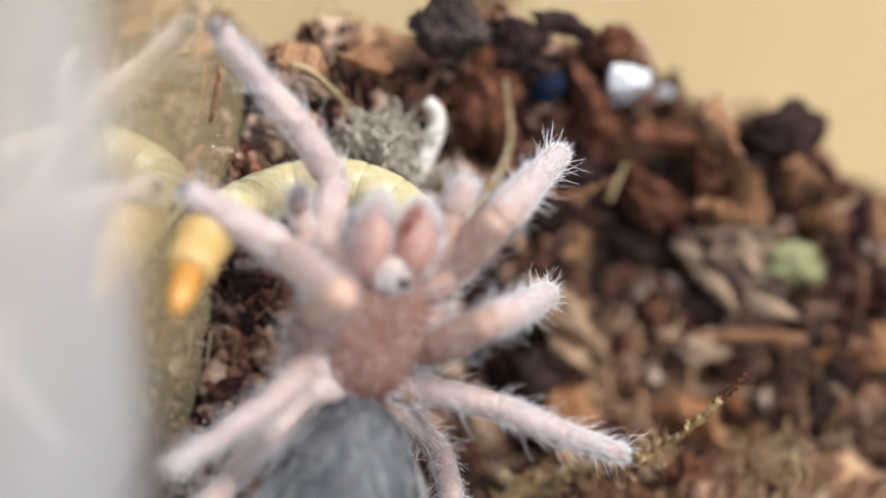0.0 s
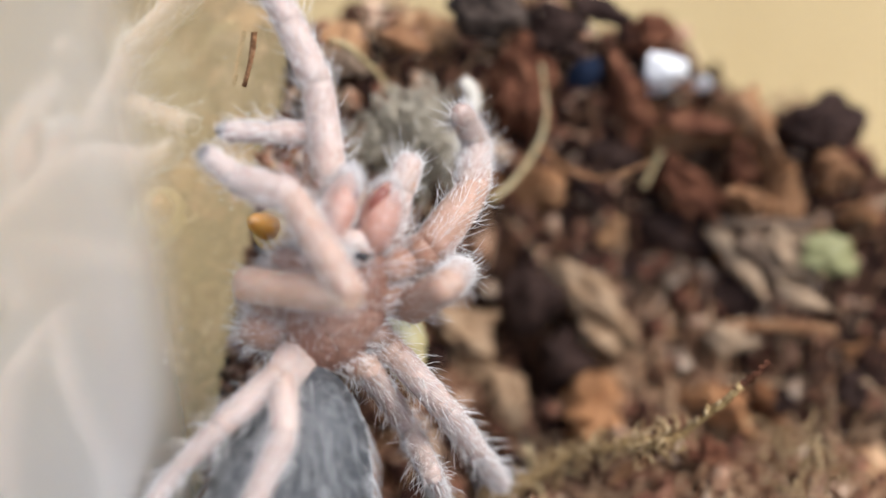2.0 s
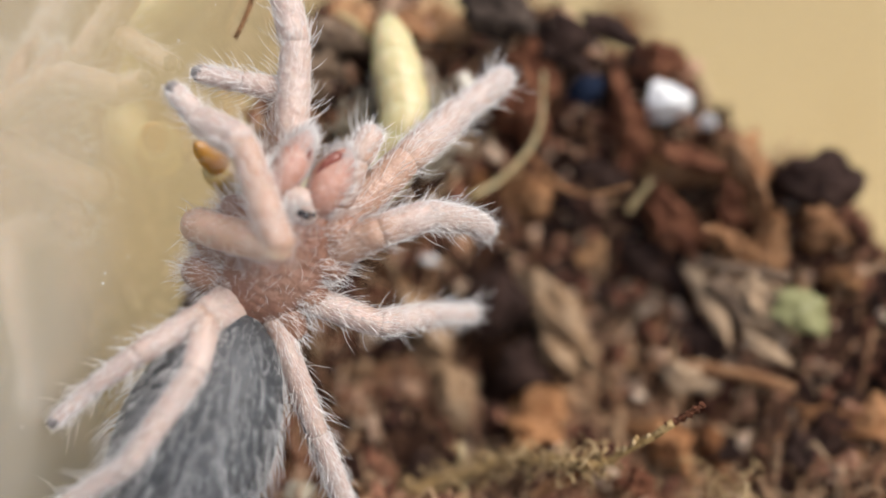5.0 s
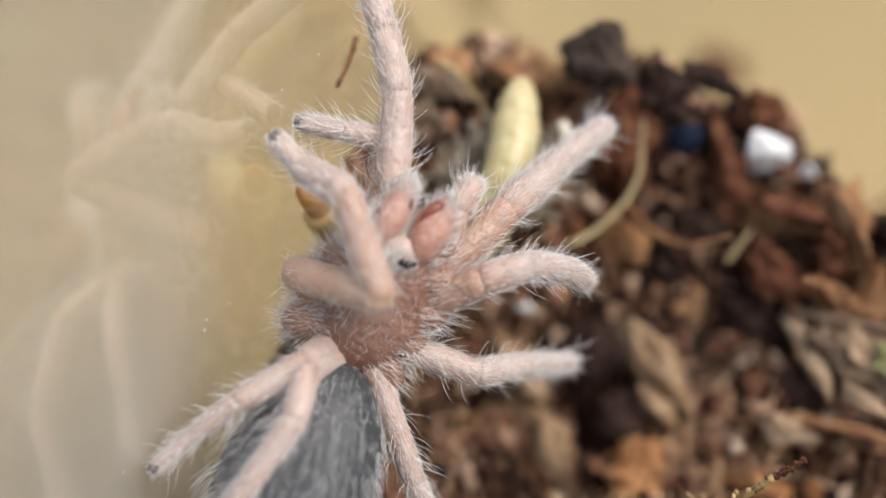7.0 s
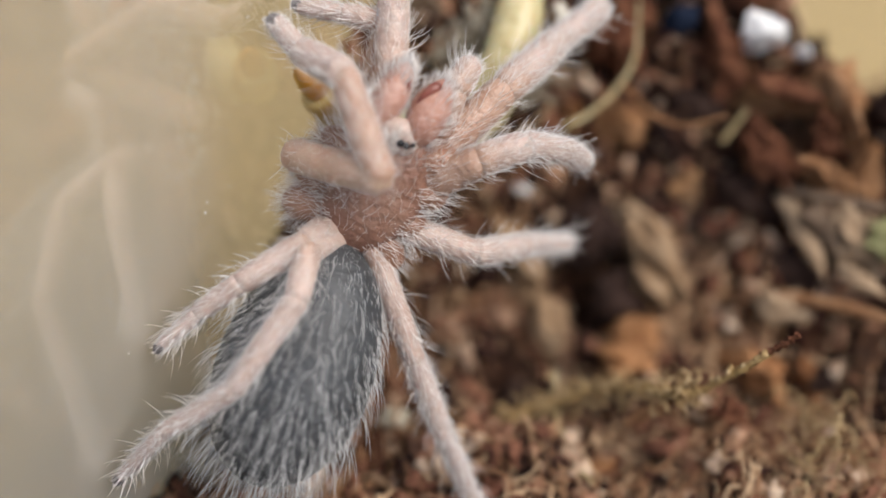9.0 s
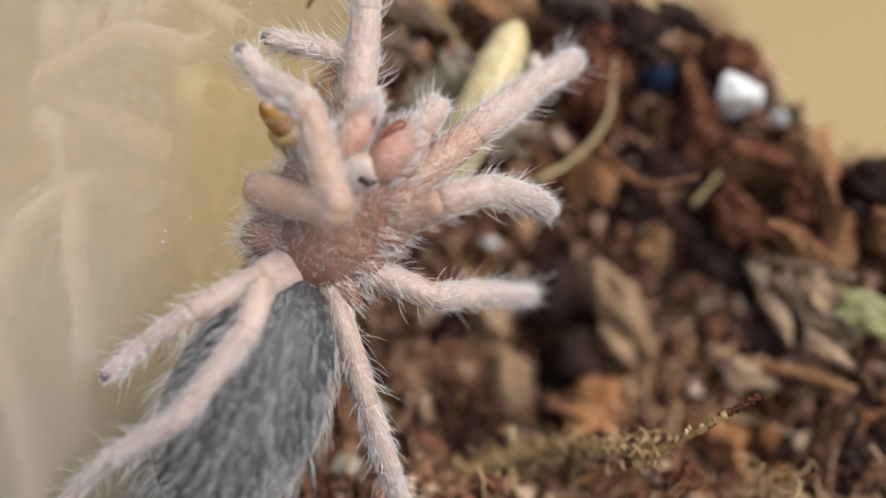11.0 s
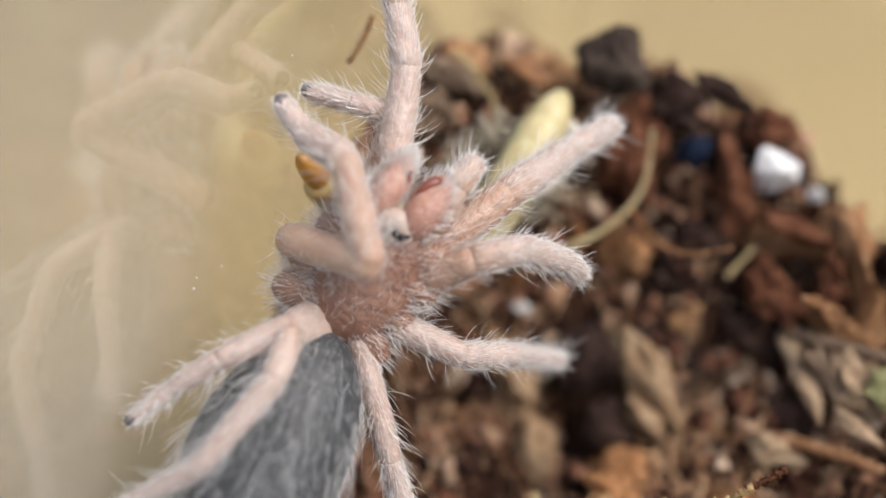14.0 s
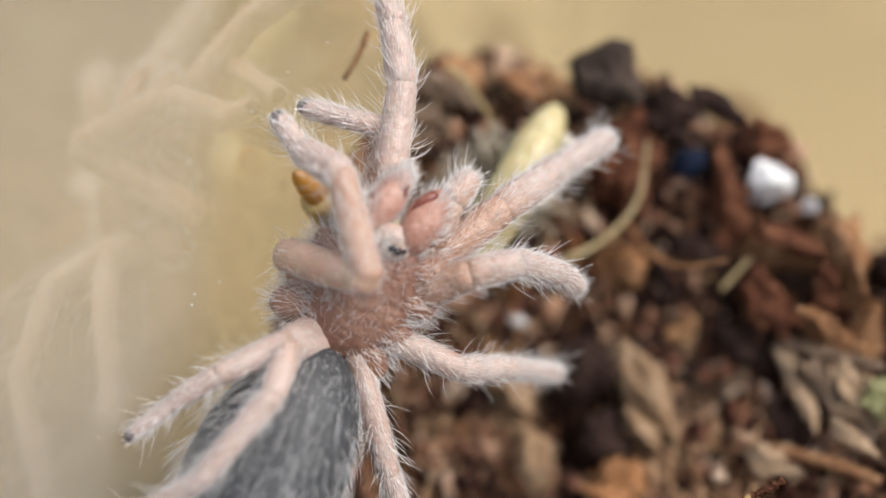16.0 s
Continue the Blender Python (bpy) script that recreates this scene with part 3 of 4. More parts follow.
def slab(a, b, width, mat, label, seed):
    """A rough chip of bark that lies from a to b."""
    PLACED.extend([(Vector(a).lerp(Vector(b), u), width * 1.1) for u in (0.1, 0.5, 0.9)])
    ob = thing("bark_chip_large", *lump(seed, (width * 0.8, width, (Vector(b) - Vector(a)).length / 2 + 0.2), 4, 0.36), mat, label, "bark")
    m = frame_to(Vector(b) - Vector(a), (0.3, -0.7, 0.65)).to_4x4()
    m.translation = (Vector(a) + Vector(b)) / 2 * MM
    ob.matrix_basis = m
    return ob


slab((9.57, 7.30, 23.36), (12.48, 6.16, 21.30), 0.95, TANBARK, "long tan chip of bark below the heap", 51)
slab((14.56, 9.18, 24.23), (16.73, 7.88, 22.93), 0.50, PALEBARK, "pale splintered chip of bark on the slope", 52)
slab((14.61, 11.89, 28.05), (16.67, 10.76, 26.04), 0.50, ORANGE, "orange-brown strip of bark on the slope", 53)
slab((7.30, 10.18, 29.38), (8.49, 9.42, 27.20), 0.55, REDBARK, "red-brown strip of bark on the slope", 54)
slab((10.32, 11.34, 29.68), (11.32, 10.55, 27.49), 0.50, REDBARK, "red-brown strip of bark beside the blue grit", 55)
slab((12.12, 10.80, 27.28), (14.83, 11.24, 27.00), 0.50, REDBARK, "red-brown strip of bark under the perlite", 56)
slab((5.97, 4.44, 22.60), (7.93, 4.37, 20.67), 0.80, TANBARK, "crumbling tan piece of bark", 58)
slab((10.56, 5.91, 21.50), (12.14, 5.81, 21.02), 0.60, TANBARK, "tan chip of bark at the foot of the heap", 59)
slab((1.04, 7.15, 30.46), (2.74, 7.64, 29.89), 0.60, GREYBARK, "grey-brown chip of bark near the crest", 60)
slab((2.87, 8.53, 30.78), (4.26, 8.83, 30.19), 0.55, ORANGE, "orange-brown chip of bark near the crest", 61)
slab((8.97, 11.58, 31.01), (10.58, 11.78, 30.55), 0.50, BLACKBARK_SHADE, "dark chip of bark on the crest", 62)
slab((17.08, 8.01, 23.00), (18.73, 7.65, 22.83), 0.45, PALEBARK, "pale tan chip of bark on the soil", 63)


# ---- loose bark chips between the single pieces ----
chip_meshes = []
for k in range(14):
    size = ((1.0, 0.65, 0.5), (1.0, 0.85, 0.75), (1.5, 0.42, 0.32))[k % 3]
    chip_meshes.append(mesh_of("bark_chip", *lump(200 + k, size, 4, 0.8), [BARK]))
dark_chips = [mesh_of("bark_chip", *lump(230 + k, ((1.0, 0.65, 0.5), (1.0, 0.85, 0.75))[k % 2], 4, 0.8), [BLACKBARK_SHADE]) for k in range(4)]
laid = 0
while laid < 300:
    far = laid % 5 < 3
    x, y = rng.uniform(0.4, 24), rng.uniform(3.5, 14) if far else rng.uniform(-7, 5)
    r = (0.35 + 1.25 * rng.random() ** 2.2) if far else (0.2 + 0.45 * rng.random() ** 2)
    if y > float(np.interp(x, [0, 5, 12, 60], [7.5, 10.5, 12.7, 13.5])) - 2.2:
        r *= 0.5
    if hollow(x, y) or (6.3 < x < 13.5 and 9.5 < y < 13.2):
        r *= 0.65
    z = relief(x, y) + r * 0.15
    laid += 1
    if any((Vector((x, y, z)) - p).length < 0.75 * q + 0.6 * r for p, q in PLACED):
        r = 0.22
    # black chips put shade into the dips; every fifth chip is black anyway
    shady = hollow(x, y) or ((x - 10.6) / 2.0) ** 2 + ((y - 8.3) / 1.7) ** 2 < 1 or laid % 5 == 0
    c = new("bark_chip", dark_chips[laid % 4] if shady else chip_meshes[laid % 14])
    c.parent = soil
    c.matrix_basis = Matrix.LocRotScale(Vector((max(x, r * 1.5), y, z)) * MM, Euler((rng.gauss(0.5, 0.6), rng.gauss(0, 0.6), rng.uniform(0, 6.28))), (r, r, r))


flecks = [moved(lump(300 + k, (r, r * 1.2, r * 1.6), 1, 0.4), Matrix.Translation((r * 0.8, y, z))) for r, y, z, k in specks]
thing("dust_flecks", *join(*flecks), PERLITE, "pale flecks of dust stuck to the plastic wall", "dust", kind="stuff")


def strand(name, points, radius, mat, label, category, taper=0.6, group=""):
    line = spline(points, 26)
    radii = radius * np.linspace(1, taper, 26)
    return thing(name, *tube(line, radii, 8, 0.25), mat, label, category, group)


strand("root", [(7.22, 6.60, 25.99), (7.92, 7.50, 26.39), (8.42, 8.60, 27.09), (8.52, 9.30, 27.79), (8.32, 9.80, 28.59), (8.12, 10.10, 29.39)], 0.115, ROOT, "thin yellowish bent root in the soil", "root", group="roots")
strand("root", [(8.42, 8.60, 27.09), (9.32, 8.30, 26.69), (10.32, 8.10, 26.49), (11.22, 8.20, 26.69), (12.22, 8.60, 27.19)], 0.085, WARMBARK, "thin dull tan root lying on the soil", "root", group="roots")
strand("root", [(9.90, 1.30, 20.30), (10.60, 0.20, 19.60), (11.60, -1.10, 19.40), (12.80, -1.70, 19.30)], 0.10, ROOT, "thin yellowish root hanging from the moss", "root", group="roots")
strand("root", [(1.59, 7.42, 30.99), (2.29, 7.63, 30.58), (3.55, 8.02, 28.91)], 0.12, ROOT, "thin tan root near the crest", "root", group="roots")
strand("stick", [(12.05, 9.4, 25.4), (12.25, 9.9, 25.85), (12.45, 10.4, 26.3)], 0.09, ROOT, "short pale splinter of wood", "stick", 0.8)
strand("stick", [(9.4, 11.9, 26.7), (9.5, 12.1, 26.0), (9.75, 12.3, 25.2)], 0.2, GREYBARK, "pale grey splinter below the blue grit", "stick", 0.5)
strand("stick", [(15.70, 6.95, 21.81), (17.17, 7.06, 22.20), (19.35, 7.19, 22.36)], 0.28, ORANGE, "orange-brown stick lying on the soil", "stick", 0.7)
strand("stick", [(14.39, 9.15, 24.53), (16.07, 9.52, 24.53), (17.93, 9.48, 24.94)], 0.26, GREYBARK, "tan stick on the slope", "stick", 0.7)
strand("splinter", [(0.16, 4.50, 33.00), (0.20, 4.00, 32.40), (0.16, 3.30, 31.80)], 0.1, WARMBARK, "thin dark brown splinter stuck to the wall", "splinter", 0.7)
strand("rootlet", [(5.42, 6.62, 27.22), (6.02, 7.50, 28.02), (6.18, 8.22, 28.98), (5.80, 8.36, 29.50)], 0.40, RHIZOME, "thick pale curved rootlet with white mould", "root", 0.6)


def tuft(name, spots, count, reach, mat, label, category, seed, thick=0.03):
    """A tangle of short curled threads round some spots."""
    rng = random.Random(seed)
    threads = []
    for k in range(count):
        u = rng.random() * (len(spots) - 1)
        a, b = Vector(spots[int(u)]), Vector(spots[min(int(u) + 1, len(spots) - 1)])
        p = a.lerp(b, u - int(u)) + Vector([rng.gauss(0, reach * 0.4) for _ in range(3)])
        w = Vector([rng.gauss(0, 1) for _ in range(3)]).normalized()
        line = [p]
        for _ in range(4):
            w = (w + Vector([rng.gauss(0, 0.7) for _ in range(3)])).normalized()
            line.append(line[-1] + w * reach * rng.uniform(0.25, 0.5))
        for q in line:
            q.x = max(q.x, 0.12)
        threads.append(tube(spline([tuple(q) for q in line], 9), rng.uniform(0.6, 1.5) * thick, 5))
    return thing(name, *join(*threads), mat, label, category, kind="stuff")


TWIG = [(8.9, -0.7, 19.2), (10.1, 0.15, 19.8), (11.7, 0.9, 20.8), (13.6, 0.7, 21.9), (14.9, 1.1, 22.25), (15.95, 1.45, 23.5), (16.6, 1.8, 24.3)]
twig = new("twig")
tagged(twig, "thin dry twig with a red tip, grown over with moss", "twig")
for name, pts, r, mat in (("stem", TWIG, 0.16, TWIGBARK), ("red_tip", [TWIG[-2], (16.6, 1.8, 24.3), (17.0, 2.0, 24.75), (17.3, 2.2, 25.1)], 0.085, REDBARK), ("side_stalk", [(12.9, 0.2, 20.4), (14.1, 0.8, 21.6), (15.0, 1.2, 22.3)], 0.19, ORANGE)):
    line = spline(pts, 24)
    radii = r * np.linspace(1.1, 0.7, 24)
    if name == "red_tip":
        radii = r * np.array([1.0 + 0.45 * math.sin(2.3 * i) for i in range(24)])
    q = new(name, mesh_of(name, *tube(line, radii, 9, 1.3), [mat]))
    q.parent = twig
grown = tuft("moss", TWIG[:5], 260, 0.5, MOSS, "tangle of dry yellow-brown moss", "", 41, 0.028)
grown.parent = twig
for k in range(26):
    u = 0.25 + 0.65 * (k / 25)
    p = spline(TWIG, 60)[int(59 * u)]
    bud = new("bud", mesh_of("bud", *moved(lump(500 + k, (0.11, 0.09, 0.15), 2, 0.7), Matrix.Translation(Vector(p) + Vector((rng.gauss(0, 0.10), rng.gauss(-0.05, 0.10), 0.10 + rng.gauss(0, 0.08))))), [MOSS if k % 3 else TWIGBARK]))
    bud.parent = twig
tuft("moss", [(17.5, 3.5, 21.0), (19.5, 3.0, 20.6), (19.0, 0.5, 19.8)], 60, 1.0, MOSS, "tangle of dry grey-brown moss on the soil", "moss", 42)
tuft("mould", [(0.4, -6.4, 18.6), (1.2, -6.4, 18.8), (2.2, -6.0, 18.9)], 160, 0.7, MOULD, "white mould on the soil beside the wall", "mould", 43, 0.035)
tuft("mould", [(3.2, 6.3, 27.6), (4.2, 7.0, 28.6), (5.0, 7.2, 28.2), (4.6, 6.6, 27.2), (5.6, 7.0, 27.4)], 760, 0.85, MOULD, "pale mould threads on the soil heap", "mould", 44, 0.03)

leg_poses = {
    "left_first": [
        (0, [(5.35, 0.09, 27.91), (4.32, -0.08, 30.65), (3.96, 2.71, 30.69), (2.91, 2.97, 32.35), (1.82, 3.43, 33.29), (0.36, 3.67, 35.04)]),
        (0.5, [(4.80, 0.34, 28.22), (4.54, 0.24, 31.14), (3.88, 2.96, 31.48), (2.46, 3.49, 32.76), (1.28, 3.74, 33.66), (0.81, 2.47, 35.58)]),
        (1, [(4.15, -0.08, 27.92), (4.15, -0.35, 30.85), (3.48, 2.37, 30.57), (2.51, 3.20, 32.08), (1.74, 3.78, 33.24), (1.22, 2.95, 35.37)]),
        (1.5, [(4.26, -0.26, 27.71), (3.70, 0.18, 30.56), (2.45, 2.68, 30.91), (1.76, 3.64, 32.50), (1.09, 4.25, 33.71), (0.92, 3.32, 35.85)]),
        (2, [(3.19, -0.25, 28.32), (3.75, 0.54, 31.09), (2.89, 2.28, 33.14), (1.78, 3.32, 34.39), (0.82, 4.10, 35.27), (0.36, 2.99, 37.29)]),
        (2.5, [(3.19, -0.25, 28.32), (3.75, 0.54, 31.09), (2.89, 2.28, 33.14), (1.78, 3.32, 34.39), (0.82, 4.10, 35.27), (0.36, 2.99, 37.29)]),
    ],
    "left_second": [
        (0, [(4.75, -0.28, 27.18), (4.20, -0.79, 28.57), (5.33, -2.89, 31.76), (3.20, -0.51, 30.84), (1.50, -0.30, 31.63), (0.36, -0.16, 32.24)]),
        (0.5, [(4.31, 0.22, 27.75), (3.89, -0.03, 29.26), (5.32, -2.51, 32.02), (3.01, -0.24, 31.32), (1.26, 0.47, 31.20), (0.36, 0.28, 31.60)]),
        (1, [(4.01, -0.24, 27.34), (3.66, -0.68, 28.82), (5.13, -3.04, 31.67), (2.84, -1.17, 30.17), (1.09, -0.66, 29.67), (0.59, -1.88, 29.95)]),
        (1.5, [(3.75, -0.40, 27.25), (3.24, -0.84, 28.68), (5.05, -3.68, 30.81), (3.56, -0.81, 30.06), (2.00, -0.54, 31.09), (0.83, -0.47, 31.77)]),
        (2, [(2.82, -0.61, 27.66), (1.68, -1.74, 28.47), (5.39, -3.01, 30.07), (3.18, -1.29, 31.84), (1.38, -0.73, 31.61), (0.36, -0.73, 32.49)]),
        (2.5, [(2.82, -0.61, 27.66), (1.68, -1.74, 28.47), (5.39, -3.01, 30.07), (3.18, -1.29, 31.84), (1.38, -0.73, 31.61), (0.36, -0.73, 32.49)]),
    ],
    "left_third": [
        (0, [(5.18, -1.50, 26.89), (4.21, -2.31, 28.06), (3.77, -4.46, 28.84), (2.57, -5.51, 28.37), (1.28, -6.65, 27.97)]),
        (0.5, [(4.41, -1.44, 27.01), (3.64, -2.81, 27.72), (4.70, -4.54, 28.85), (3.84, -5.78, 28.14), (2.68, -7.02, 27.65)]),
        (1, [(3.96, -1.95, 26.57), (3.37, -3.27, 27.50), (4.36, -5.21, 28.33), (3.36, -6.40, 27.73), (2.22, -7.65, 27.24)]),
        (1.5, [(3.71, -2.10, 26.48), (3.56, -3.70, 27.10), (4.10, -5.62, 28.30), (3.07, -6.81, 27.73), (2.03, -8.12, 27.17)]),
        (2, [(3.43, -2.31, 26.78), (3.49, -3.92, 27.39), (2.18, -5.67, 26.57), (1.21, -6.56, 25.55), (0.36, -7.67, 24.47)]),
        (2.5, [(3.43, -2.31, 26.78), (3.49, -3.92, 27.39), (2.18, -5.67, 26.57), (1.21, -6.56, 25.55), (0.36, -7.67, 24.47)]),
    ],
    "left_fourth": [
        (0, [(5.36, -1.59, 26.78), (4.31, -2.79, 27.65), (3.73, -4.44, 27.74), (2.40, -4.21, 24.83), (2.41, -6.34, 26.55), (1.39, -5.55, 24.17)]),
        (0.5, [(4.76, -1.48, 26.90), (4.06, -3.12, 27.20), (4.25, -4.85, 27.44), (2.96, -5.47, 24.58), (3.15, -7.73, 26.12), (1.90, -7.02, 23.83)]),
        (1, [(4.31, -1.98, 26.45), (3.80, -3.63, 27.02), (3.55, -5.01, 25.96), (3.59, -8.03, 27.03), (2.35, -7.40, 24.67), (1.03, -6.74, 22.40)]),
        (1.5, [(4.10, -2.23, 26.24), (3.86, -3.83, 27.08), (4.47, -5.48, 27.10), (3.53, -5.19, 24.05), (3.27, -7.69, 25.15), (1.71, -7.19, 23.00)]),
        (2, [(3.74, -2.49, 26.47), (3.59, -4.08, 27.33), (4.15, -5.68, 26.85), (3.44, -8.07, 24.84), (1.66, -9.28, 23.14), (0.36, -10.21, 20.96)]),
        (2.5, [(3.74, -2.49, 26.47), (3.59, -4.08, 27.33), (4.15, -5.68, 26.85), (3.44, -8.07, 24.84), (1.66, -9.28, 23.14), (0.36, -10.21, 20.96)]),
    ],
    "right_first": [
        (0, [(6.84, 0.20, 28.11), (7.49, 1.08, 28.91), (8.98, 1.38, 31.30), (9.76, 3.87, 30.75), (10.36, 5.93, 30.21)]),
        (0.5, [(5.50, 0.35, 28.37), (6.12, 0.59, 29.56), (6.98, 3.21, 28.94), (6.24, 3.14, 31.50), (4.96, 4.95, 31.48)]),
        (1, [(4.89, -0.17, 27.95), (5.46, 0.75, 28.76), (6.12, 0.19, 31.46), (4.06, 1.73, 30.76), (1.92, 1.23, 30.49)]),
        (1.5, [(5.25, -0.04, 27.97), (6.17, 0.12, 28.96), (7.26, 2.70, 29.36), (7.62, 5.31, 29.72), (8.26, 4.88, 31.80)]),
        (2, [(5.73, 0.37, 28.30), (6.76, 0.43, 29.17), (7.39, 3.19, 29.24), (6.94, 5.81, 29.01), (6.58, 4.88, 30.99)]),
        (2.5, [(4.83, -0.22, 27.90), (5.67, 0.15, 28.90), (6.63, 2.54, 30.07), (7.23, 5.09, 30.52), (7.90, 7.17, 30.92)]),
    ],
    "right_second": [
        (0, [(6.78, -0.28, 27.63), (7.71, -0.94, 28.06), (9.18, -0.94, 29.56), (9.95, 0.19, 29.07), (10.48, 1.92, 27.96), (10.66, 2.82, 27.20)]),
        (0.5, [(5.48, -0.24, 27.76), (6.24, -0.52, 28.67), (7.41, -0.65, 30.41), (7.85, 0.43, 29.54), (8.15, 1.64, 27.82), (8.16, 2.37, 26.88)]),
        (1, [(4.86, -0.76, 27.32), (5.44, -1.53, 28.07), (6.71, -1.14, 29.70), (7.23, 0.17, 29.33), (7.63, 1.53, 27.75), (7.72, 2.26, 26.81)]),
        (1.5, [(5.23, -0.63, 27.35), (6.08, -1.46, 27.65), (7.49, -2.02, 29.10), (8.01, -0.72, 28.69), (8.14, 1.01, 27.47), (8.08, 1.94, 26.72)]),
        (2, [(5.48, -0.04, 27.92), (6.47, -0.75, 27.76), (7.69, -1.21, 29.41), (7.72, 0.06, 28.71), (7.49, 1.66, 27.32), (7.33, 2.42, 26.41)]),
        (2.5, [(4.55, -0.77, 27.49), (5.61, -0.59, 28.06), (7.18, -0.05, 29.35), (8.17, 0.99, 29.62), (8.94, 2.64, 28.54), (9.36, 3.13, 27.90)]),
    ],
    "right_third": [
        (0, [(6.36, -0.69, 26.99), (7.22, -1.12, 26.52), (9.65, -1.21, 26.32), (11.74, -1.40, 25.75), (13.58, -0.71, 24.43)]),
        (0.5, [(5.09, -0.77, 26.99), (5.81, -1.53, 27.22), (8.23, -1.40, 26.90), (10.33, -1.65, 26.43), (12.23, -1.25, 25.07)]),
        (1, [(4.50, -1.41, 26.42), (5.24, -2.16, 26.62), (7.63, -1.64, 26.61), (9.76, -1.71, 26.23), (12.04, -1.72, 25.58)]),
        (1.5, [(4.87, -1.28, 26.45), (5.75, -1.89, 26.33), (8.13, -1.92, 25.81), (9.65, -1.37, 24.36), (11.00, -0.26, 22.76)]),
        (2, [(5.21, -1.03, 26.64), (6.19, -1.39, 26.41), (7.85, -1.66, 24.64), (8.82, -1.43, 22.71), (9.56, -0.80, 20.55)]),
        (2.5, [(4.35, -1.10, 26.96), (5.35, -1.49, 27.01), (7.52, -0.68, 26.24), (8.46, 1.14, 25.53), (9.24, 3.09, 24.44)]),
    ],
    "right_fourth": [
        (0, [(6.10, -1.08, 26.62), (6.68, -1.67, 26.06), (7.98, -0.32, 22.72), (8.68, -2.65, 23.60), (8.88, -2.02, 20.81)]),
        (0.5, [(5.01, -1.14, 26.62), (5.82, -1.46, 26.13), (7.49, -0.34, 22.87), (8.62, -2.61, 23.38), (8.72, -1.88, 20.60)]),
        (1, [(4.42, -1.78, 26.04), (5.31, -1.98, 25.63), (7.18, -0.77, 22.52), (8.51, -2.93, 23.04), (8.79, -1.96, 20.35)]),
        (1.5, [(4.49, -1.85, 25.95), (5.08, -2.65, 25.95), (6.54, -1.70, 22.54), (7.83, -3.88, 23.04), (7.79, -2.99, 20.31)]),
        (2, [(4.80, -1.49, 26.26), (5.53, -2.15, 26.39), (6.55, -1.17, 22.83), (7.84, -3.31, 23.49), (8.11, -2.52, 20.74)]),
        (2.5, [(4.06, -1.65, 26.55), (4.82, -2.29, 26.47), (6.92, -3.25, 23.42), (8.33, -3.84, 21.33), (9.83, -4.14, 18.90)]),
    ],
    "left_palp": [
        (0, [(5.63, 0.37, 28.16), (4.61, 0.58, 28.59), (3.79, 0.10, 30.82), (3.24, 1.40, 30.62), (3.40, 0.71, 31.92)]),
        (0.5, [(5.05, 0.75, 28.60), (4.20, 0.72, 29.34), (3.13, -0.64, 31.04), (2.08, -0.10, 30.25), (1.08, 0.39, 29.26)]),
        (1, [(4.56, 0.38, 28.31), (4.06, 0.40, 29.32), (2.90, -1.24, 30.68), (1.62, -1.11, 30.07), (0.40, -1.07, 29.21)]),
        (1.5, [(4.28, 0.33, 28.34), (3.80, 0.93, 29.16), (3.40, 0.72, 31.55), (2.16, 1.32, 31.21), (0.81, 1.04, 30.65)]),
        (2, [(3.47, 0.28, 28.75), (3.23, 0.30, 29.85), (3.09, 1.56, 31.93), (1.77, 1.05, 32.07), (0.36, 0.58, 32.18)]),
        (2.5, [(3.47, 0.28, 28.75), (3.23, 0.30, 29.85), (3.09, 1.56, 31.93), (1.77, 1.05, 32.07), (0.36, 0.58, 32.18)]),
    ],
    "right_palp": [
        (0, [(6.77, 0.51, 28.73), (7.36, 0.65, 30.11), (7.68, 1.59, 31.07), (7.98, 2.28, 31.81)]),
        (0.5, [(5.45, 0.54, 28.88), (6.05, 0.20, 30.22), (5.83, 1.06, 31.27), (4.95, 1.30, 31.82)]),
        (1, [(5.01, 0.06, 28.46), (5.67, 0.25, 29.80), (5.68, 0.86, 31.03), (4.72, 1.28, 31.14)]),
        (1.5, [(5.53, 0.23, 28.49), (6.23, 0.88, 29.65), (6.34, 1.78, 30.69), (5.95, 2.33, 31.51)]),
        (2, [(5.01, -0.03, 28.29), (5.63, 0.15, 29.65), (5.73, 1.00, 30.73), (5.81, 1.91, 31.28)]),
        (2.5, [(5.01, -0.03, 28.29), (5.63, 0.15, 29.65), (5.73, 1.00, 30.73), (5.81, 1.91, 31.28)]),
    ],
}
body_poses = [
    (0, (5.80, -2.08, 26.94), (6.38, -0.20, 30.06), (5.72, -5.68, 24.15)),
    (0.5, (4.84, -2.05, 27.02), (5.44, -0.34, 30.00), (5.95, -5.98, 23.52)),
    (1, (4.18, -2.72, 26.43), (4.85, -0.81, 29.64), (5.99, -6.26, 23.11)),
    (1.5, (4.43, -2.74, 26.35), (5.35, -0.88, 29.43), (5.22, -6.27, 23.26)),
    (2, (4.06, -2.65, 26.64), (4.99, -0.49, 29.94), (4.24, -8.54, 21.76)),
    (2.5, (4.06, -2.65, 26.64), (4.99, -0.49, 29.94), (4.24, -8.54, 21.76)),
]
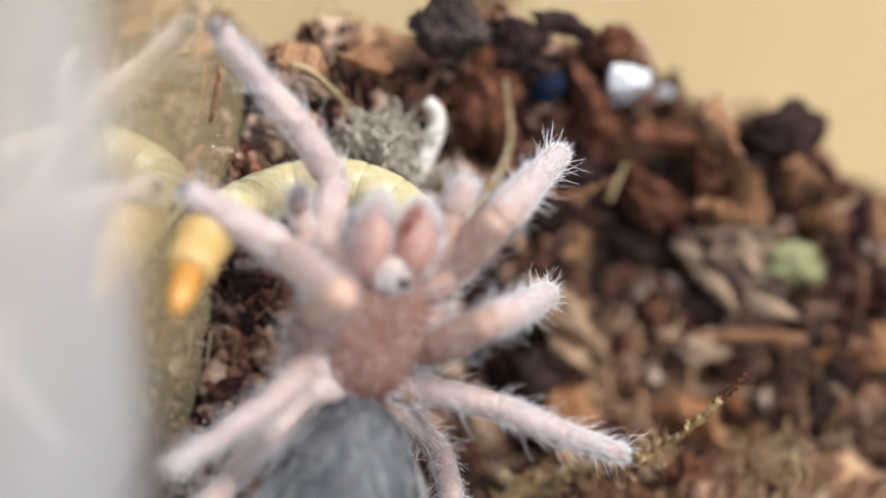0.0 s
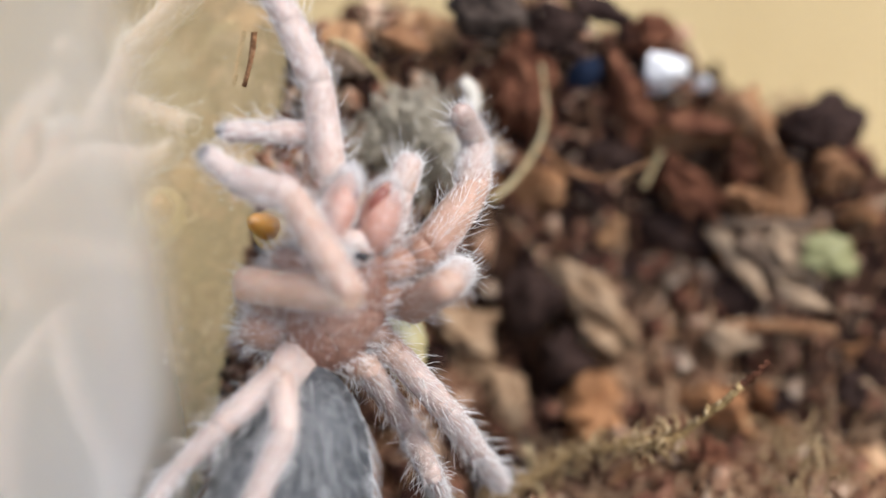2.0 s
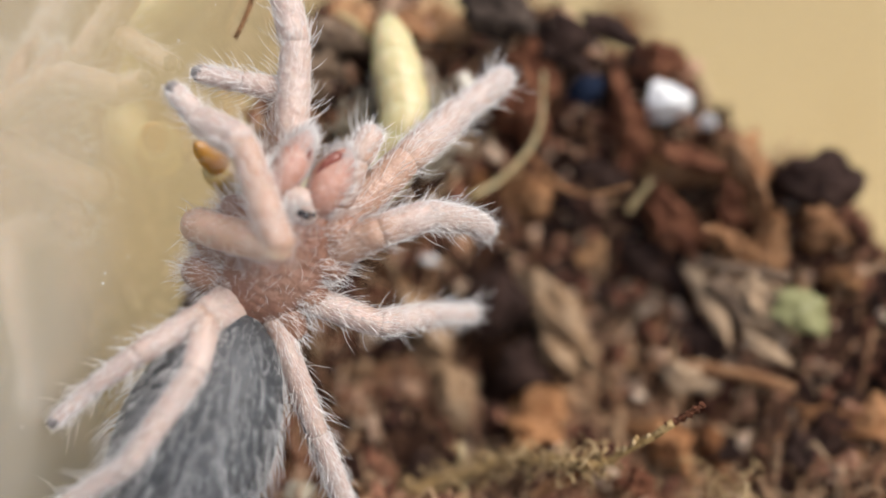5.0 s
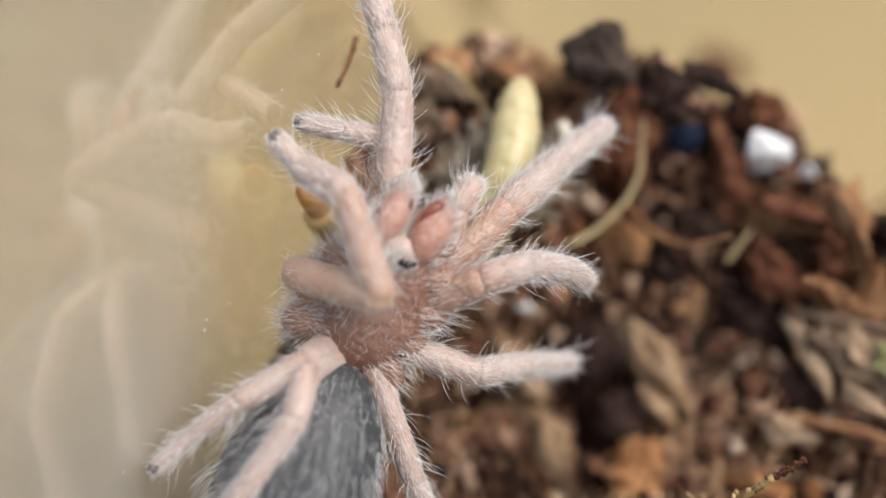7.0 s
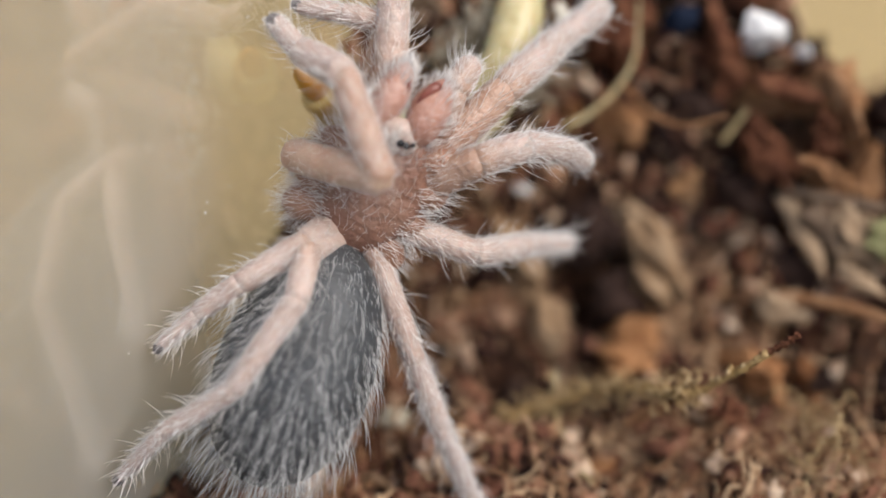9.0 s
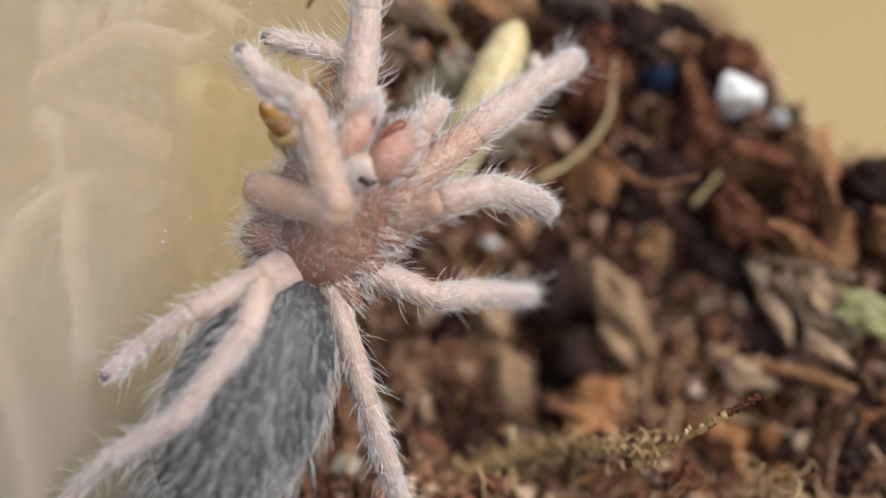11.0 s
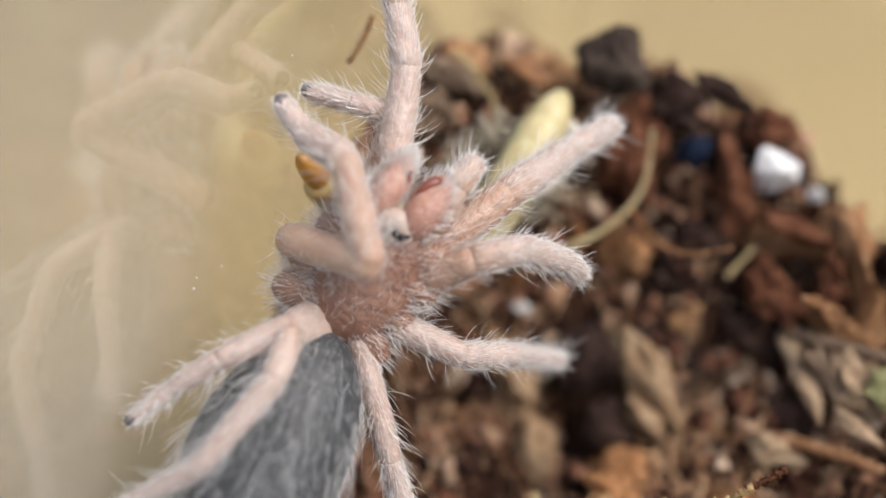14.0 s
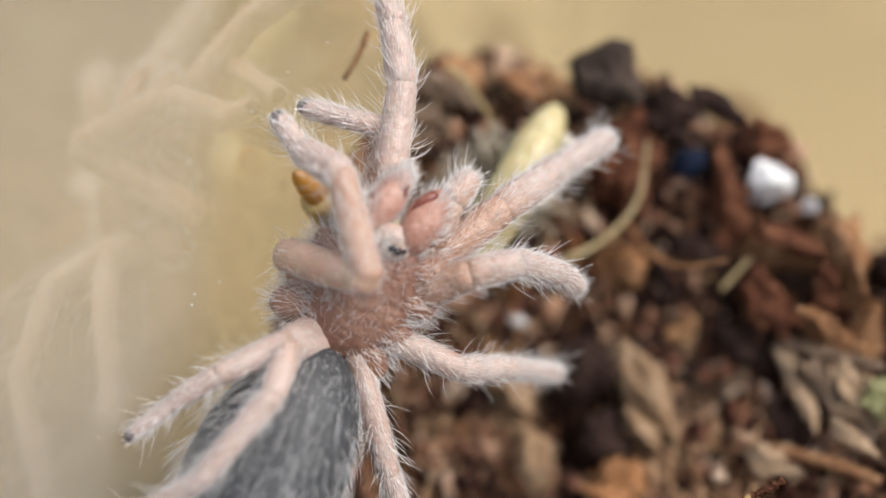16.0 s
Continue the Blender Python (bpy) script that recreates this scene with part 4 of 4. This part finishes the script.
larva_poses = [
    (0, [(1.05, -3.16, 31.15), (1.05, -0.63, 30.97), (1.61, 3.65, 28.72), (3.78, 4.32, 29.12), (5.92, 3.75, 28.98), (6.78, 2.32, 28.84)]),
    (0.5, [(2.14, 0.11, 28.84), (1.11, 0.04, 28.10), (0.95, 0.93, 28.10), (0.95, 2.41, 28.20), (1.01, 3.89, 27.18), (2.86, 4.50, 25.22)]),
    (1, [(1.54, -0.28, 29.23), (1.05, -1.23, 28.93), (1.13, 0.18, 26.87), (2.30, 0.93, 25.60), (3.43, 1.34, 23.98), (4.40, 1.13, 22.04)]),
    (1.5, [(1.05, 1.66, 33.27), (1.52, 5.01, 31.41), (3.02, 5.45, 30.72), (4.20, 4.77, 29.68), (4.75, 3.41, 28.82), (4.75, 1.78, 28.56)]),
    (2, [(1.68, 0.32, 29.01), (2.41, 1.69, 27.30), (3.43, 2.44, 25.90), (4.36, 2.41, 24.89), (5.23, 2.00, 24.22), (5.80, 1.25, 23.27)]),
    (2.2, [(1.36, 0.40, 29.17), (2.54, 2.03, 27.19), (4.14, 2.82, 26.13), (5.85, 2.75, 25.60), (7.27, 2.35, 24.81), (8.02, 1.65, 23.87)]),
    (2.5, [(0.95, 0.61, 29.18), (2.33, 2.11, 27.32), (4.47, 3.03, 26.99), (6.63, 4.07, 27.54), (7.34, 5.64, 29.00), (4.67, 8.08, 30.78)]),
    (3, [(0.93, 0.57, 29.12), (1.75, 2.31, 26.93), (3.41, 3.10, 27.34), (5.01, 4.50, 28.42), (5.21, 5.93, 29.89), (1.75, 7.95, 31.41)]),
    (5.5, [(1.00, 0.21, 29.67), (1.73, 1.65, 27.56), (3.55, 2.56, 26.81), (5.06, 3.93, 27.50), (5.23, 5.37, 28.96), (3.80, 7.62, 30.60)]),
    (7, [(1.01, 0.29, 29.74), (1.79, 1.66, 27.52), (3.70, 2.58, 26.75), (5.08, 3.83, 27.40), (5.36, 5.30, 28.87), (4.53, 7.78, 30.45)]),
    (12.5, [(1.09, 0.08, 29.87), (1.84, 1.72, 27.77), (3.65, 2.75, 26.95), (5.13, 3.80, 27.19), (5.59, 5.35, 28.70), (5.43, 7.92, 30.13)]),
]


# ---- the spider ----
def between(a, b):
    return (Vector(b) - Vector(a))


def segment_mesh(name, length, r0, r1, seed, tip, fur, skin):
    """A leg joint along z: round-ended, slightly swollen, with a flat nap, leaning hairs and a few long curved bristles."""
    rng = random.Random(seed)
    rings, sides = 22, 16
    over = 0.55 * min(r0, r1)
    full = length + over + (0.35 * r1 if tip else over)
    verts, faces, slots, radii = [], [], [], []
    for k in range(rings):
        u = 0.5 - 0.5 * math.cos(math.pi * (k + 0.15) / (rings - 0.7))
        r = (r0 + (r1 - r0) * u) * (0.94 + 0.10 * math.sin(math.pi * u ** 0.8))
        for d, w in ((u * full, r0 * 0.8), ((1 - u) * full, r1 * (1.1 if tip else 0.8))):
            if d < w:
                r *= math.sqrt(max(0.0, 1 - (1 - d / w) ** 2))
        radii.append((u, r))
        for q in range(sides):
            a = 2 * math.pi * q / sides
            w = r * (1 + 0.05 * noise.noise(Vector((math.cos(a) * 2, math.sin(a) * 2, u * 4 + seed))) + 0.025 * noise.noise(Vector((math.cos(a) * 5, math.sin(a) * 5, u * 14 + seed))))
            verts.append((w * math.cos(a), w * math.sin(a), u * full - over))
    for k in range(rings - 1):
        for q in range(sides):
            a, b = k * sides + q, k * sides + (q + 1) % sides
            faces.append((a, b, b + sides, a + sides))
            slots.append(2 if tip == 2 and k + rng.random() * 2 > rings - 6 else 0)
    faces += [tuple(reversed(range(sides))), tuple(range((rings - 1) * sides, rings * sides))]
    slots += [0, 2 if tip == 2 else 0]
    us, rs = [x for x, _ in radii], [x for _, x in radii]
    roots = []
    for kind, count in enumerate((int(330 * fur * length), int(62 * fur * length), int((16 if fur > 0.5 else 7) * length))):
        for _ in range(count):
            u, a = rng.uniform(0.03, 0.97 if tip != 2 else 0.80), rng.uniform(0, 6.283)
            r = float(np.interp(u, us, rs))
            out = Vector((math.cos(a), math.sin(a), 0))
            lean, ln, th, curl = (
                (rng.uniform(1.8, 4.0), rng.uniform(0.10, 0.26), 0.0055, 0.3),
                (rng.uniform(0.8, 1.9), rng.uniform(0.26, 0.48), 0.0075, 0.9),
                (rng.uniform(0.15, 0.9), rng.uniform(0.50, 0.95), 0.0105, 1.3),
            )[kind]
            way = out + Vector((rng.gauss(0, 0.2), rng.gauss(0, 0.2), lean))
            roots.append((out * r * 0.97 + Vector((0, 0, u * full - over)), way, ln, th, Vector((rng.gauss(0, 0.2), rng.gauss(0, 0.2), 0.6)) * curl - out * 0.25 * curl))
    if tip:  # the fringe of the foot
        for _ in range(70):
            a = rng.uniform(0, 6.283)
            u = rng.uniform(0.80, 0.99)
            r = float(np.interp(u, us, rs))
            out = Vector((math.cos(a), math.sin(a), 0))
            roots.append((out * r * 0.95 + Vector((0, 0, u * full - over)), out * 0.8 + Vector((0, 0, 1.0)), rng.uniform(0.08, 0.2), 0.006, Vector((0, 0, 0.3))))
    add_hairs(verts, faces, slots, roots)
    return mesh_of(name, verts, faces, [skin, HAIR, TIPSKIN], slots)


def body_frame(rear, front, back=(0.42, -0.62, 0.66)):
    """The pose of the carapace: y runs forward, z out of its back."""
    y = between(rear, front).normalized()
    back = Vector(back)
    z = (back - y * back.dot(y)).normalized()
    x = y.cross(z)
    m = Matrix((x, y, z)).transposed().to_4x4()
    m.translation = Vector(rear) * MM
    return m


def aimed(a, b, first_a, first_b):
    """The pose of a joint from a to b, turned the short way from its resting pose."""
    d0, d1 = between(first_a, first_b).normalized(), between(a, b).normalized()
    turn = d0.rotation_difference(d1).to_matrix() @ frame_to(d0)
    m = turn.to_4x4()
    m.translation = Vector(a) * MM
    return m


SPIDER = new("spider")
tagged(SPIDER, "pale pink hairy young tarantula with grey abdomen on plastic wall", "spider")
body_rest = body_poses[-1]
BODY_LEN = between(body_rest[1], body_rest[2]).length


def build_carapace():
    v, f = BALLS[4]
    rng = random.Random(5)
    verts, faces, slots = [], list(f), [0] * len(f)
    half = BODY_LEN / 2 + 0.25
    for p in v:
        x, y, z = p
        wide = 1.50 * (1 - 0.30 * max(0, y) ** 1.5)
        groove = 0.10 * math.exp(-((x * wide) ** 2) / 0.02 - ((y + 0.15) ** 2) / 0.03)
        rays = 0.06 * math.cos(8 * math.atan2(x, y + 0.15)) * min(1, 3 * math.hypot(x, y + 0.15)) * max(0, 1 - abs(y))
        h = (0.62 if z > 0 else 0.55) * (1 + 0.25 * max(0, y))
        verts.append((x * wide, half - 0.25 + y * half, z * h - groove + (rays if z > 0 else 0)))
    roots = []
    for _ in range(560):
        x, y, z = Vector((rng.gauss(0, 1), rng.gauss(0, 1), abs(rng.gauss(0, 0.8)) + 0.05)).normalized()
        wide = 1.50 * (1 - 0.30 * max(0, y) ** 1.5)
        p = Vector((x * wide, half - 0.25 + y * half, z * 0.62 * (1 + 0.25 * max(0, y))))
        edge = math.hypot(x, y) > 0.8
        if edge:
            way = Vector((x, y * 0.6 + 0.3, z * 0.8)) + Vector((rng.gauss(0, 0.2), rng.gauss(0, 0.2), 0.1))
            roots.append((p, way, rng.uniform(0.35, 0.75), 0.0075, Vector((rng.gauss(0, 0.3), 0.5, 0.1))))
        else:
            way = Vector((-x * 0.5 + rng.gauss(0, 0.35), 1.0 + rng.gauss(0, 0.3), 0.22))
            roots.append((p, way, rng.uniform(0.18, 0.42), 0.0055, Vector((rng.gauss(0, 0.3), 0.3, -0.1))))
    add_hairs(verts, faces, slots, roots)
    ob = new("carapace", mesh_of("carapace", verts, faces, [CARAPACE, HAIR], slots))
    ob.parent = SPIDER
    tagged(ob, "brownish pink carapace with fine pale hair")
    # the low hill with the eyes
    hill, hf = BALLS[2]
    hv = [(x * 0.70 - 0.24, y * 0.62 + BODY_LEN - 0.28, z * 0.30 + 0.42) for x, y, z in hill]
    hf2, hs = list(hf), [0] * len(hf)
    tufted = []
    for _ in range(420):
        a, q = rng.uniform(0, 6.283), rng.uniform(0.05, 0.62)
        if math.hypot(q * math.cos(a) - 0.24, q * math.sin(a)) < 0.3 and math.cos(a) > 0.3:
            continue
        tufted.append(((q * math.cos(a) - 0.24, BODY_LEN - 0.34 + q * 0.7 * math.sin(a), 0.42 + 0.30 * math.sqrt(max(0.0, 1 - (q / 0.70) ** 2)) - 0.02), (rng.gauss(0, 0.5), rng.gauss(0.6, 0.5), 0.5), rng.uniform(0.12, 0.30), 0.008, Vector((0, 0.4, 0))))
    add_hairs(hv, hf2, hs, tufted)
    e = new("eye_hill", mesh_of("eye_hill", hv, hf2, [PALESKIN, HAIR], hs))
    e.parent = SPIDER
    tagged(e, "pale pinkish hill that bears the eyes")
    for x, y, z, r in ((-0.09, -0.04, 0.17, 0.125), (0.10, -0.03, 0.17, 0.13), (-0.27, 0.08, 0.13, 0.065), (0.28, 0.07, 0.13, 0.07)):
        o = new("eye", mesh_of("eye", [(a * r + x, b * r + BODY_LEN - 0.28 + y, c * r + 0.53 + z) for a, b, c in hill], hf, [EYE]))
        o.parent = e
    # chelicerae, each with its fang
    for side in (-1, 1):

        mid = (-0.98, BODY_LEN + 0.60) if side < 0 else (0.27, BODY_LEN + 0.74)

        def jaw(x, y, z):
            fat = 1.0 - 0.30 * max(0, y) ** 2
            return (x * (0.54 if side < 0 else 0.62) * fat + mid[0], mid[1] + y * (1.15 if side < 0 else 1.10), z * 0.74 * fat - 0.05 - 0.20 * y)

        verts, faces, slots = [jaw(*p) for p in v], list(f), [0] * len(f)
        roots = []
        for _ in range(900):
            q = Vector((rng.gauss(0, 1), rng.gauss(0.4, 0.8), rng.gauss(0, 1))).normalized()
            if side > 0 and q.x < -0.1 and q.y > -0.1 and q.z > 0:
                continue  # the bare inner face by the fang
            rim = q.y > 0.45 or q.x * side > 0.45
            roots.append((jaw(*q), q + Vector((0, 0.8, 0.1)), rng.uniform(0.2, 0.42) if rim else rng.uniform(0.1, 0.2), 0.0085 if rim else 0.0055, Vector((rng.gauss(0, 0.3), 0.5, 0.2))))
        add_hairs(verts, faces, slots, roots)
        c = new("chelicera", mesh_of("chelicera", verts, faces, [JAWSKIN, HAIR], slots))
        c.parent = SPIDER
        tagged(c, "pink swollen chelicera with white bristles")
        # the fang folds against the inner face, from a broad root to a thin tip
        sunk = 1.0 if side > 0 else 0.8
        line = spline([[sunk * q for q in p] for p in ((-0.16 * side, 0.84, 0.36), (-0.46 * side, 0.66, 0.50), (-0.68 * side, 0.34, 0.56), (-0.78 * side, 0.0, 0.48))], 12)
        line = [jaw(*p) for p in line]
        fang = new("fang", mesh_of("fang", *tube(line, 0.95 * np.array([0.04, 0.12, 0.19, 0.20, 0.20, 0.19, 0.17, 0.15, 0.12, 0.09, 0.06, 0.03]), 10), [FANG]))
        fang.parent = c
        tagged(fang, "curved dark red fang")


def build_coxae():
    """The thick first joints that crowd round the carapace."""
    v, f = BALLS[3]
    rng = random.Random(9)
    for side in (-1, 1):
        for n in range(4):
            y = BODY_LEN * (0.86 - 0.25 * n)
            away = Vector((side * 1.0, 0.55 - 0.40 * n, -0.12)).normalized()
            m = frame_to(away)
            out = 1.12 + 0.10 * math.sin(n * 1.2) + (0.0, 0.15, 0.40, 0.45)[n] * (side < 0)
            c = Vector((side * out, y, -0.30 - (0.12 * n if side < 0 else 0)))
            wide = 0.56 + (0.0, 0.06, 0.12, 0.12)[n] * (side < 0)
            verts, faces, slots, roots = [], list(f), [0] * len(f), []
            for p in v:
                q = Vector(p) * (1 + 0.06 * noise.noise(Vector(p) * 2.5 + Vector((n, side, 0))))
                verts.append(tuple(c + m @ Vector((q.x * wide, q.y * wide, q.z * 0.92))))
            for _ in range(190 if side > 0 else 420):
                q = Vector((rng.gauss(0, 1), rng.gauss(0, 1), rng.gauss(0.5, 0.8))).normalized()
                w = m @ Vector((q.x, q.y, q.z * 0.5 + 0.9)) + Vector((rng.gauss(0, 0.25), rng.gauss(0, 0.25), rng.gauss(0.1, 0.25)))
                roots.append((c + m @ Vector((q.x * wide * 0.97, q.y * wide * 0.97, q.z * 0.90)), w, rng.uniform(0.2, 0.7), 0.0065, Vector((rng.gauss(0, 0.4), rng.gauss(0.2, 0.4), 0.1))))
            add_hairs(verts, faces, slots, roots)
            ob = new("coxa", mesh_of("coxa", verts, faces, [SKIN, HAIR], slots))
            ob.parent = SPIDER


def build_abdomen():
    length = between(body_rest[1], body_rest[3]).length + 0.2
    v, f = BALLS[4]
    rng = random.Random(6)
    verts, faces, slots = [], list(f), [0] * len(f)

    def shell(x, y, z):
        w = 2.42 * (1 + 0.10 * z)
        return (x * w, y * w * 0.86, (z + 1) * length / 2)

    for p in v:
        x, y, z = p
        d = 1 + 0.018 * noise.noise(Vector((x * 5, y * 5, z * 9))) + 0.01 * noise.noise(Vector((x * 14, y * 14, z * 22)))
        verts.append(shell(x * d, y * d, z))
    roots = []
    for k in range(3000):
        q = Vector((rng.gauss(0, 1), rng.gauss(0, 1), rng.gauss(0, 1))).normalized()
        rear = 0.5 + 0.5 * q.z
        long = rng.random() < 0.10 + 0.32 * rear
        way = Vector((q.x * 0.75, q.y * 0.75, q.z * 0.2 + 0.62)) + Vector((rng.gauss(0, 0.2), rng.gauss(0, 0.2), 0))
        ln = rng.uniform(0.7, 1.05) + 0.35 * rear if long else rng.uniform(0.14, 0.34)
        roots.append((shell(*q), way, ln, 0.0085 if long else 0.0055, Vector((-q.x * 0.5 + rng.gauss(0, 0.22), -q.y * 0.5 + rng.gauss(0, 0.22), 0.75))))
    add_hairs(verts, faces, slots, roots)
    ob = new("abdomen", mesh_of("abdomen", verts, faces, [GREYSKIN, GREYHAIR], slots))
    ob.parent = SPIDER
    return tagged(ob, "smoky grey round abdomen with long white hairs")


build_carapace()
build_coxae()
ABDOMEN = build_abdomen()

NAMES = {6: ("coxa", "femur", "patella", "tibia", "tarsus"), 5: ("coxa", "femur", "tibia", "tarsus"), 4: ("coxa", "femur", "tarsus")}
# the half width of each joint at its start and end
GIRTH = {
    6: ((0.62, 0.52), (0.50, 0.47), (0.46, 0.45), (0.45, 0.37), (0.33, 0.25)),
    5: ((0.60, 0.50), (0.48, 0.45), (0.44, 0.40), (0.36, 0.26)),
    4: ((0.42, 0.40), (0.40, 0.42), (0.44, 0.40)),
}
OWN_GIRTH = {
    "left_third": ((0.54, 0.47), (0.43, 0.37), (0.35, 0.28), (0.26, 0.19)),
    "left_fourth": ((0.54, 0.47), (0.43, 0.40), (0.40, 0.36), (0.32, 0.26), (0.25, 0.18)),
    "left_second": ((0.62, 0.56), (0.54, 0.50), (0.48, 0.45), (0.52, 0.46), (0.36, 0.27)),
    "right_first": ((0.66, 0.58), (0.60, 0.55), (0.54, 0.50), (0.44, 0.38)),
    "right_second": ((0.62, 0.54), (0.54, 0.50), (0.48, 0.46), (0.45, 0.40), (0.40, 0.36)),
    "right_third": ((0.52, 0.45), (0.43, 0.41), (0.42, 0.38), (0.35, 0.28)),
    "right_fourth": ((0.50, 0.43), (0.40, 0.37), (0.36, 0.33), (0.31, 0.24)),
    "left_palp": ((0.44, 0.42), (0.42, 0.40), (0.34, 0.32), (0.31, 0.27)),
}
JOINTS = {}
for n, (limb, poses) in enumerate(leg_poses.items()):
    rest = poses[-1][1]
    count = len(rest) - 1
    palp = "palp" in limb
    holder = None
    for k in range(count):
        r = OWN_GIRTH.get(limb, GIRTH[len(rest)])[k]
        name = ("palp" if palp else "leg") if k == 0 else NAMES[len(rest)][k]
        tip = 0 if k < count - 1 else 2 if limb.startswith("left") else 1
        fur = (0.35, 0.55, 0.9, 1.0, 1.05)[k] * (0.9 if limb == "left_second" else 1.7 if limb.startswith("right") and k > 1 else 1.0)
        pale = limb in ("left_third", "left_fourth", "right_third", "right_fourth")
        skin = (TROCHANTER if limb in ("right_third", "right_fourth") else PALEFEMUR if pale else SKIN) if k < 1 else (PALEFEMUR if pale or limb == "left_first" else LIT_AMBERSKIN if limb == "left_second" else FEMUR) if k < 2 else LEGSKIN if limb == "left_second" and k < 3 else SHANK if k < 3 and not pale and limb != "left_first" else PALESKIN
        me = segment_mesh(name, between(rest[k], rest[k + 1]).length, r[0], r[1], 100 + n * 10 + k, tip, fur, skin)
        ob = new(name, me)
        ob.parent = holder or SPIDER
        if holder is None:
            holder = ob
            tagged(ob, ("short pink feeler-like palp" if palp else "pale pink hairy leg") + (" touching the plastic wall" if limb.startswith("left") else " reaching over the soil"))
        JOINTS[limb, k] = ob


# ---- the larva that it has caught ----
GRUBS = new("larva")
tagged(GRUBS, "glossy yellow mealworm held in the spider's jaws", "larva")
RINGS = 13
ring_obs = []
for k in range(RINGS):
    u = k / (RINGS - 1)
    r = 0.84 * (0.50 if k == 0 else 0.85 if k == 1 else 0.84 if k == RINGS - 1 else 0.95 + 0.05 * math.sin(math.pi * u))
    step = 1.12
    prof = [(-0.66, 0.80), (-0.58, 0.935), (-0.42, 0.99), (0.0, 1.02), (0.40, 1.0), (0.54, 0.95), (0.64, 0.82)]
    if k == 0:
        prof = [(-1.1, 0.05), (-1.02, 0.35), (-0.8, 0.68), (-0.4, 0.93), (0.1, 1.03), (0.45, 0.96), (0.60, 0.75)]
    if k == RINGS - 1:
        prof = [(-0.62, 0.75), (-0.5, 0.95), (0.0, 1.0), (0.4, 0.85), (0.75, 0.60), (0.98, 0.3), (1.05, 0.05)]
    line = [(0, 0, z * step) for z, _ in prof]
    v, f = [], []
    sides = 20
    for z, w in prof:
        for s in range(sides):
            a = 2 * math.pi * s / sides
            v.append((w * r * math.cos(a), w * r * math.sin(a) * 0.94, z * step))
    for i in range(len(prof) - 1):
        for s in range(sides):
            a, b = i * sides + s, i * sides + (s + 1) % sides
            f.append((a, b, b + sides, a + sides))
    f += [tuple(reversed(range(sides))), tuple(range((len(prof) - 1) * sides, len(prof) * sides))]
    ob = new("head" if k == 0 else "body_ring", mesh_of("body_ring", v, f, [GRUBEND if k == 0 else GRUBTAIL if k < 3 else GRUB]))
    ob.parent = GRUBS
    if k == 0:
        tagged(ob, "shiny orange head")
    ring_obs.append(ob)
    for n in range({2: 2, 3: 2}.get(k, 0)):
        a = 0.8 + 1.9 * n + k
        d = Vector((math.cos(a), math.sin(a), 0)) * r * 1.02 + Vector((0, 0, 0.5 * math.sin(5 * a)))
        bit = new("soil_bit", mesh_of("soil_bit", *moved(lump(300 + 7 * k + n, (0.22, 0.12, 0.30), 2, 0.8), Matrix.Translation(d)), [REDBARK]))
        bit.parent = ob
        tagged(bit, "dark crumb of soil sticking to the skin")


def motions():
    """The spider's lunge and the larva's swing."""
    times = [row[0] for row in body_poses]
    rolled = {0.5: (0.72, -0.45, 0.50), 1: (0.78, -0.40, 0.45)}
    roots = {t: body_frame(a, b, rolled.get(t, (0.42, -0.62, 0.66))) for t, a, b, _ in body_poses}
    rest_t = times[-1]
    walk(SPIDER, [(t, roots[t]) for t in times] + [(16.0, roots[rest_t])])

    def keyed(ob, rows):
        rows = rows + [(16.0, rows[-1][1])]
        walk(ob, rows)

    rest_tail = body_poses[-1]
    keyed(ABDOMEN, [(t, roots[t].inverted() @ aimed(a, c, rest_tail[1], rest_tail[3])) for t, a, b, c in body_poses])
    for limb, poses in leg_poses.items():
        rest = poses[-1][1]
        first = {t: aimed(j[0], j[1], rest[0], rest[1]) for t, j in poses}
        for k in range(len(rest) - 1):
            ob = JOINTS[limb, k]
            rows = []
            for t, j in poses:
                m = aimed(j[k], j[k + 1], rest[k], rest[k + 1])
                rows.append((t, (roots[t] if k == 0 else first[t]).inverted() @ m))
            keyed(ob, rows)
    rows = [[] for _ in ring_obs]
    swing = []
    for (t, a), (t2, b) in zip(larva_poses, larva_poses[1:]):
        steps = 4 if t < 2.4 else 2
        for i in range(steps):
            u = i / steps
            swing.append((t + (t2 - t) * u, np.array(a) * (1 - u) + np.array(b) * u))
    swing.append((larva_poses[-1][0], np.array(larva_poses[-1][1])))
    for t, points in swing:
        line = spline(points, RINGS + 1)
        for k in range(RINGS):
            m = frame_to(line[k + 1] - line[k], (0.3, -0.7, 0.65)).to_4x4()
            m.translation = Vector((line[k] + line[k + 1]) / 2) * MM
            rows[k].append((t, m))
    for ob, r in zip(ring_obs, rows):
        keyed(ob, r)
    # the twig springs up as a leg lifts it
    foot, tip = Vector(TWIG[0]), Vector((17.3, 2.2, 25.1))
    rows = []
    for t, x, y, z in ((0, -0.66, 0.0, 0.1), (0.5, -1.78, 0.6, 1.0), (1, -1.68, 0.63, 1.08), (1.5, -0.85, 0.14, 0.38), (2, -0.47, -0.1, 0), (2.5, 0, 0, 0)):
        turn = (tip - foot).rotation_difference(tip + Vector((x, y, z)) - foot).to_matrix().to_4x4()
        rows.append((t, Matrix.Translation(foot * MM) @ turn @ Matrix.Translation(-foot * MM)))
    keyed(twig, rows)


motions()
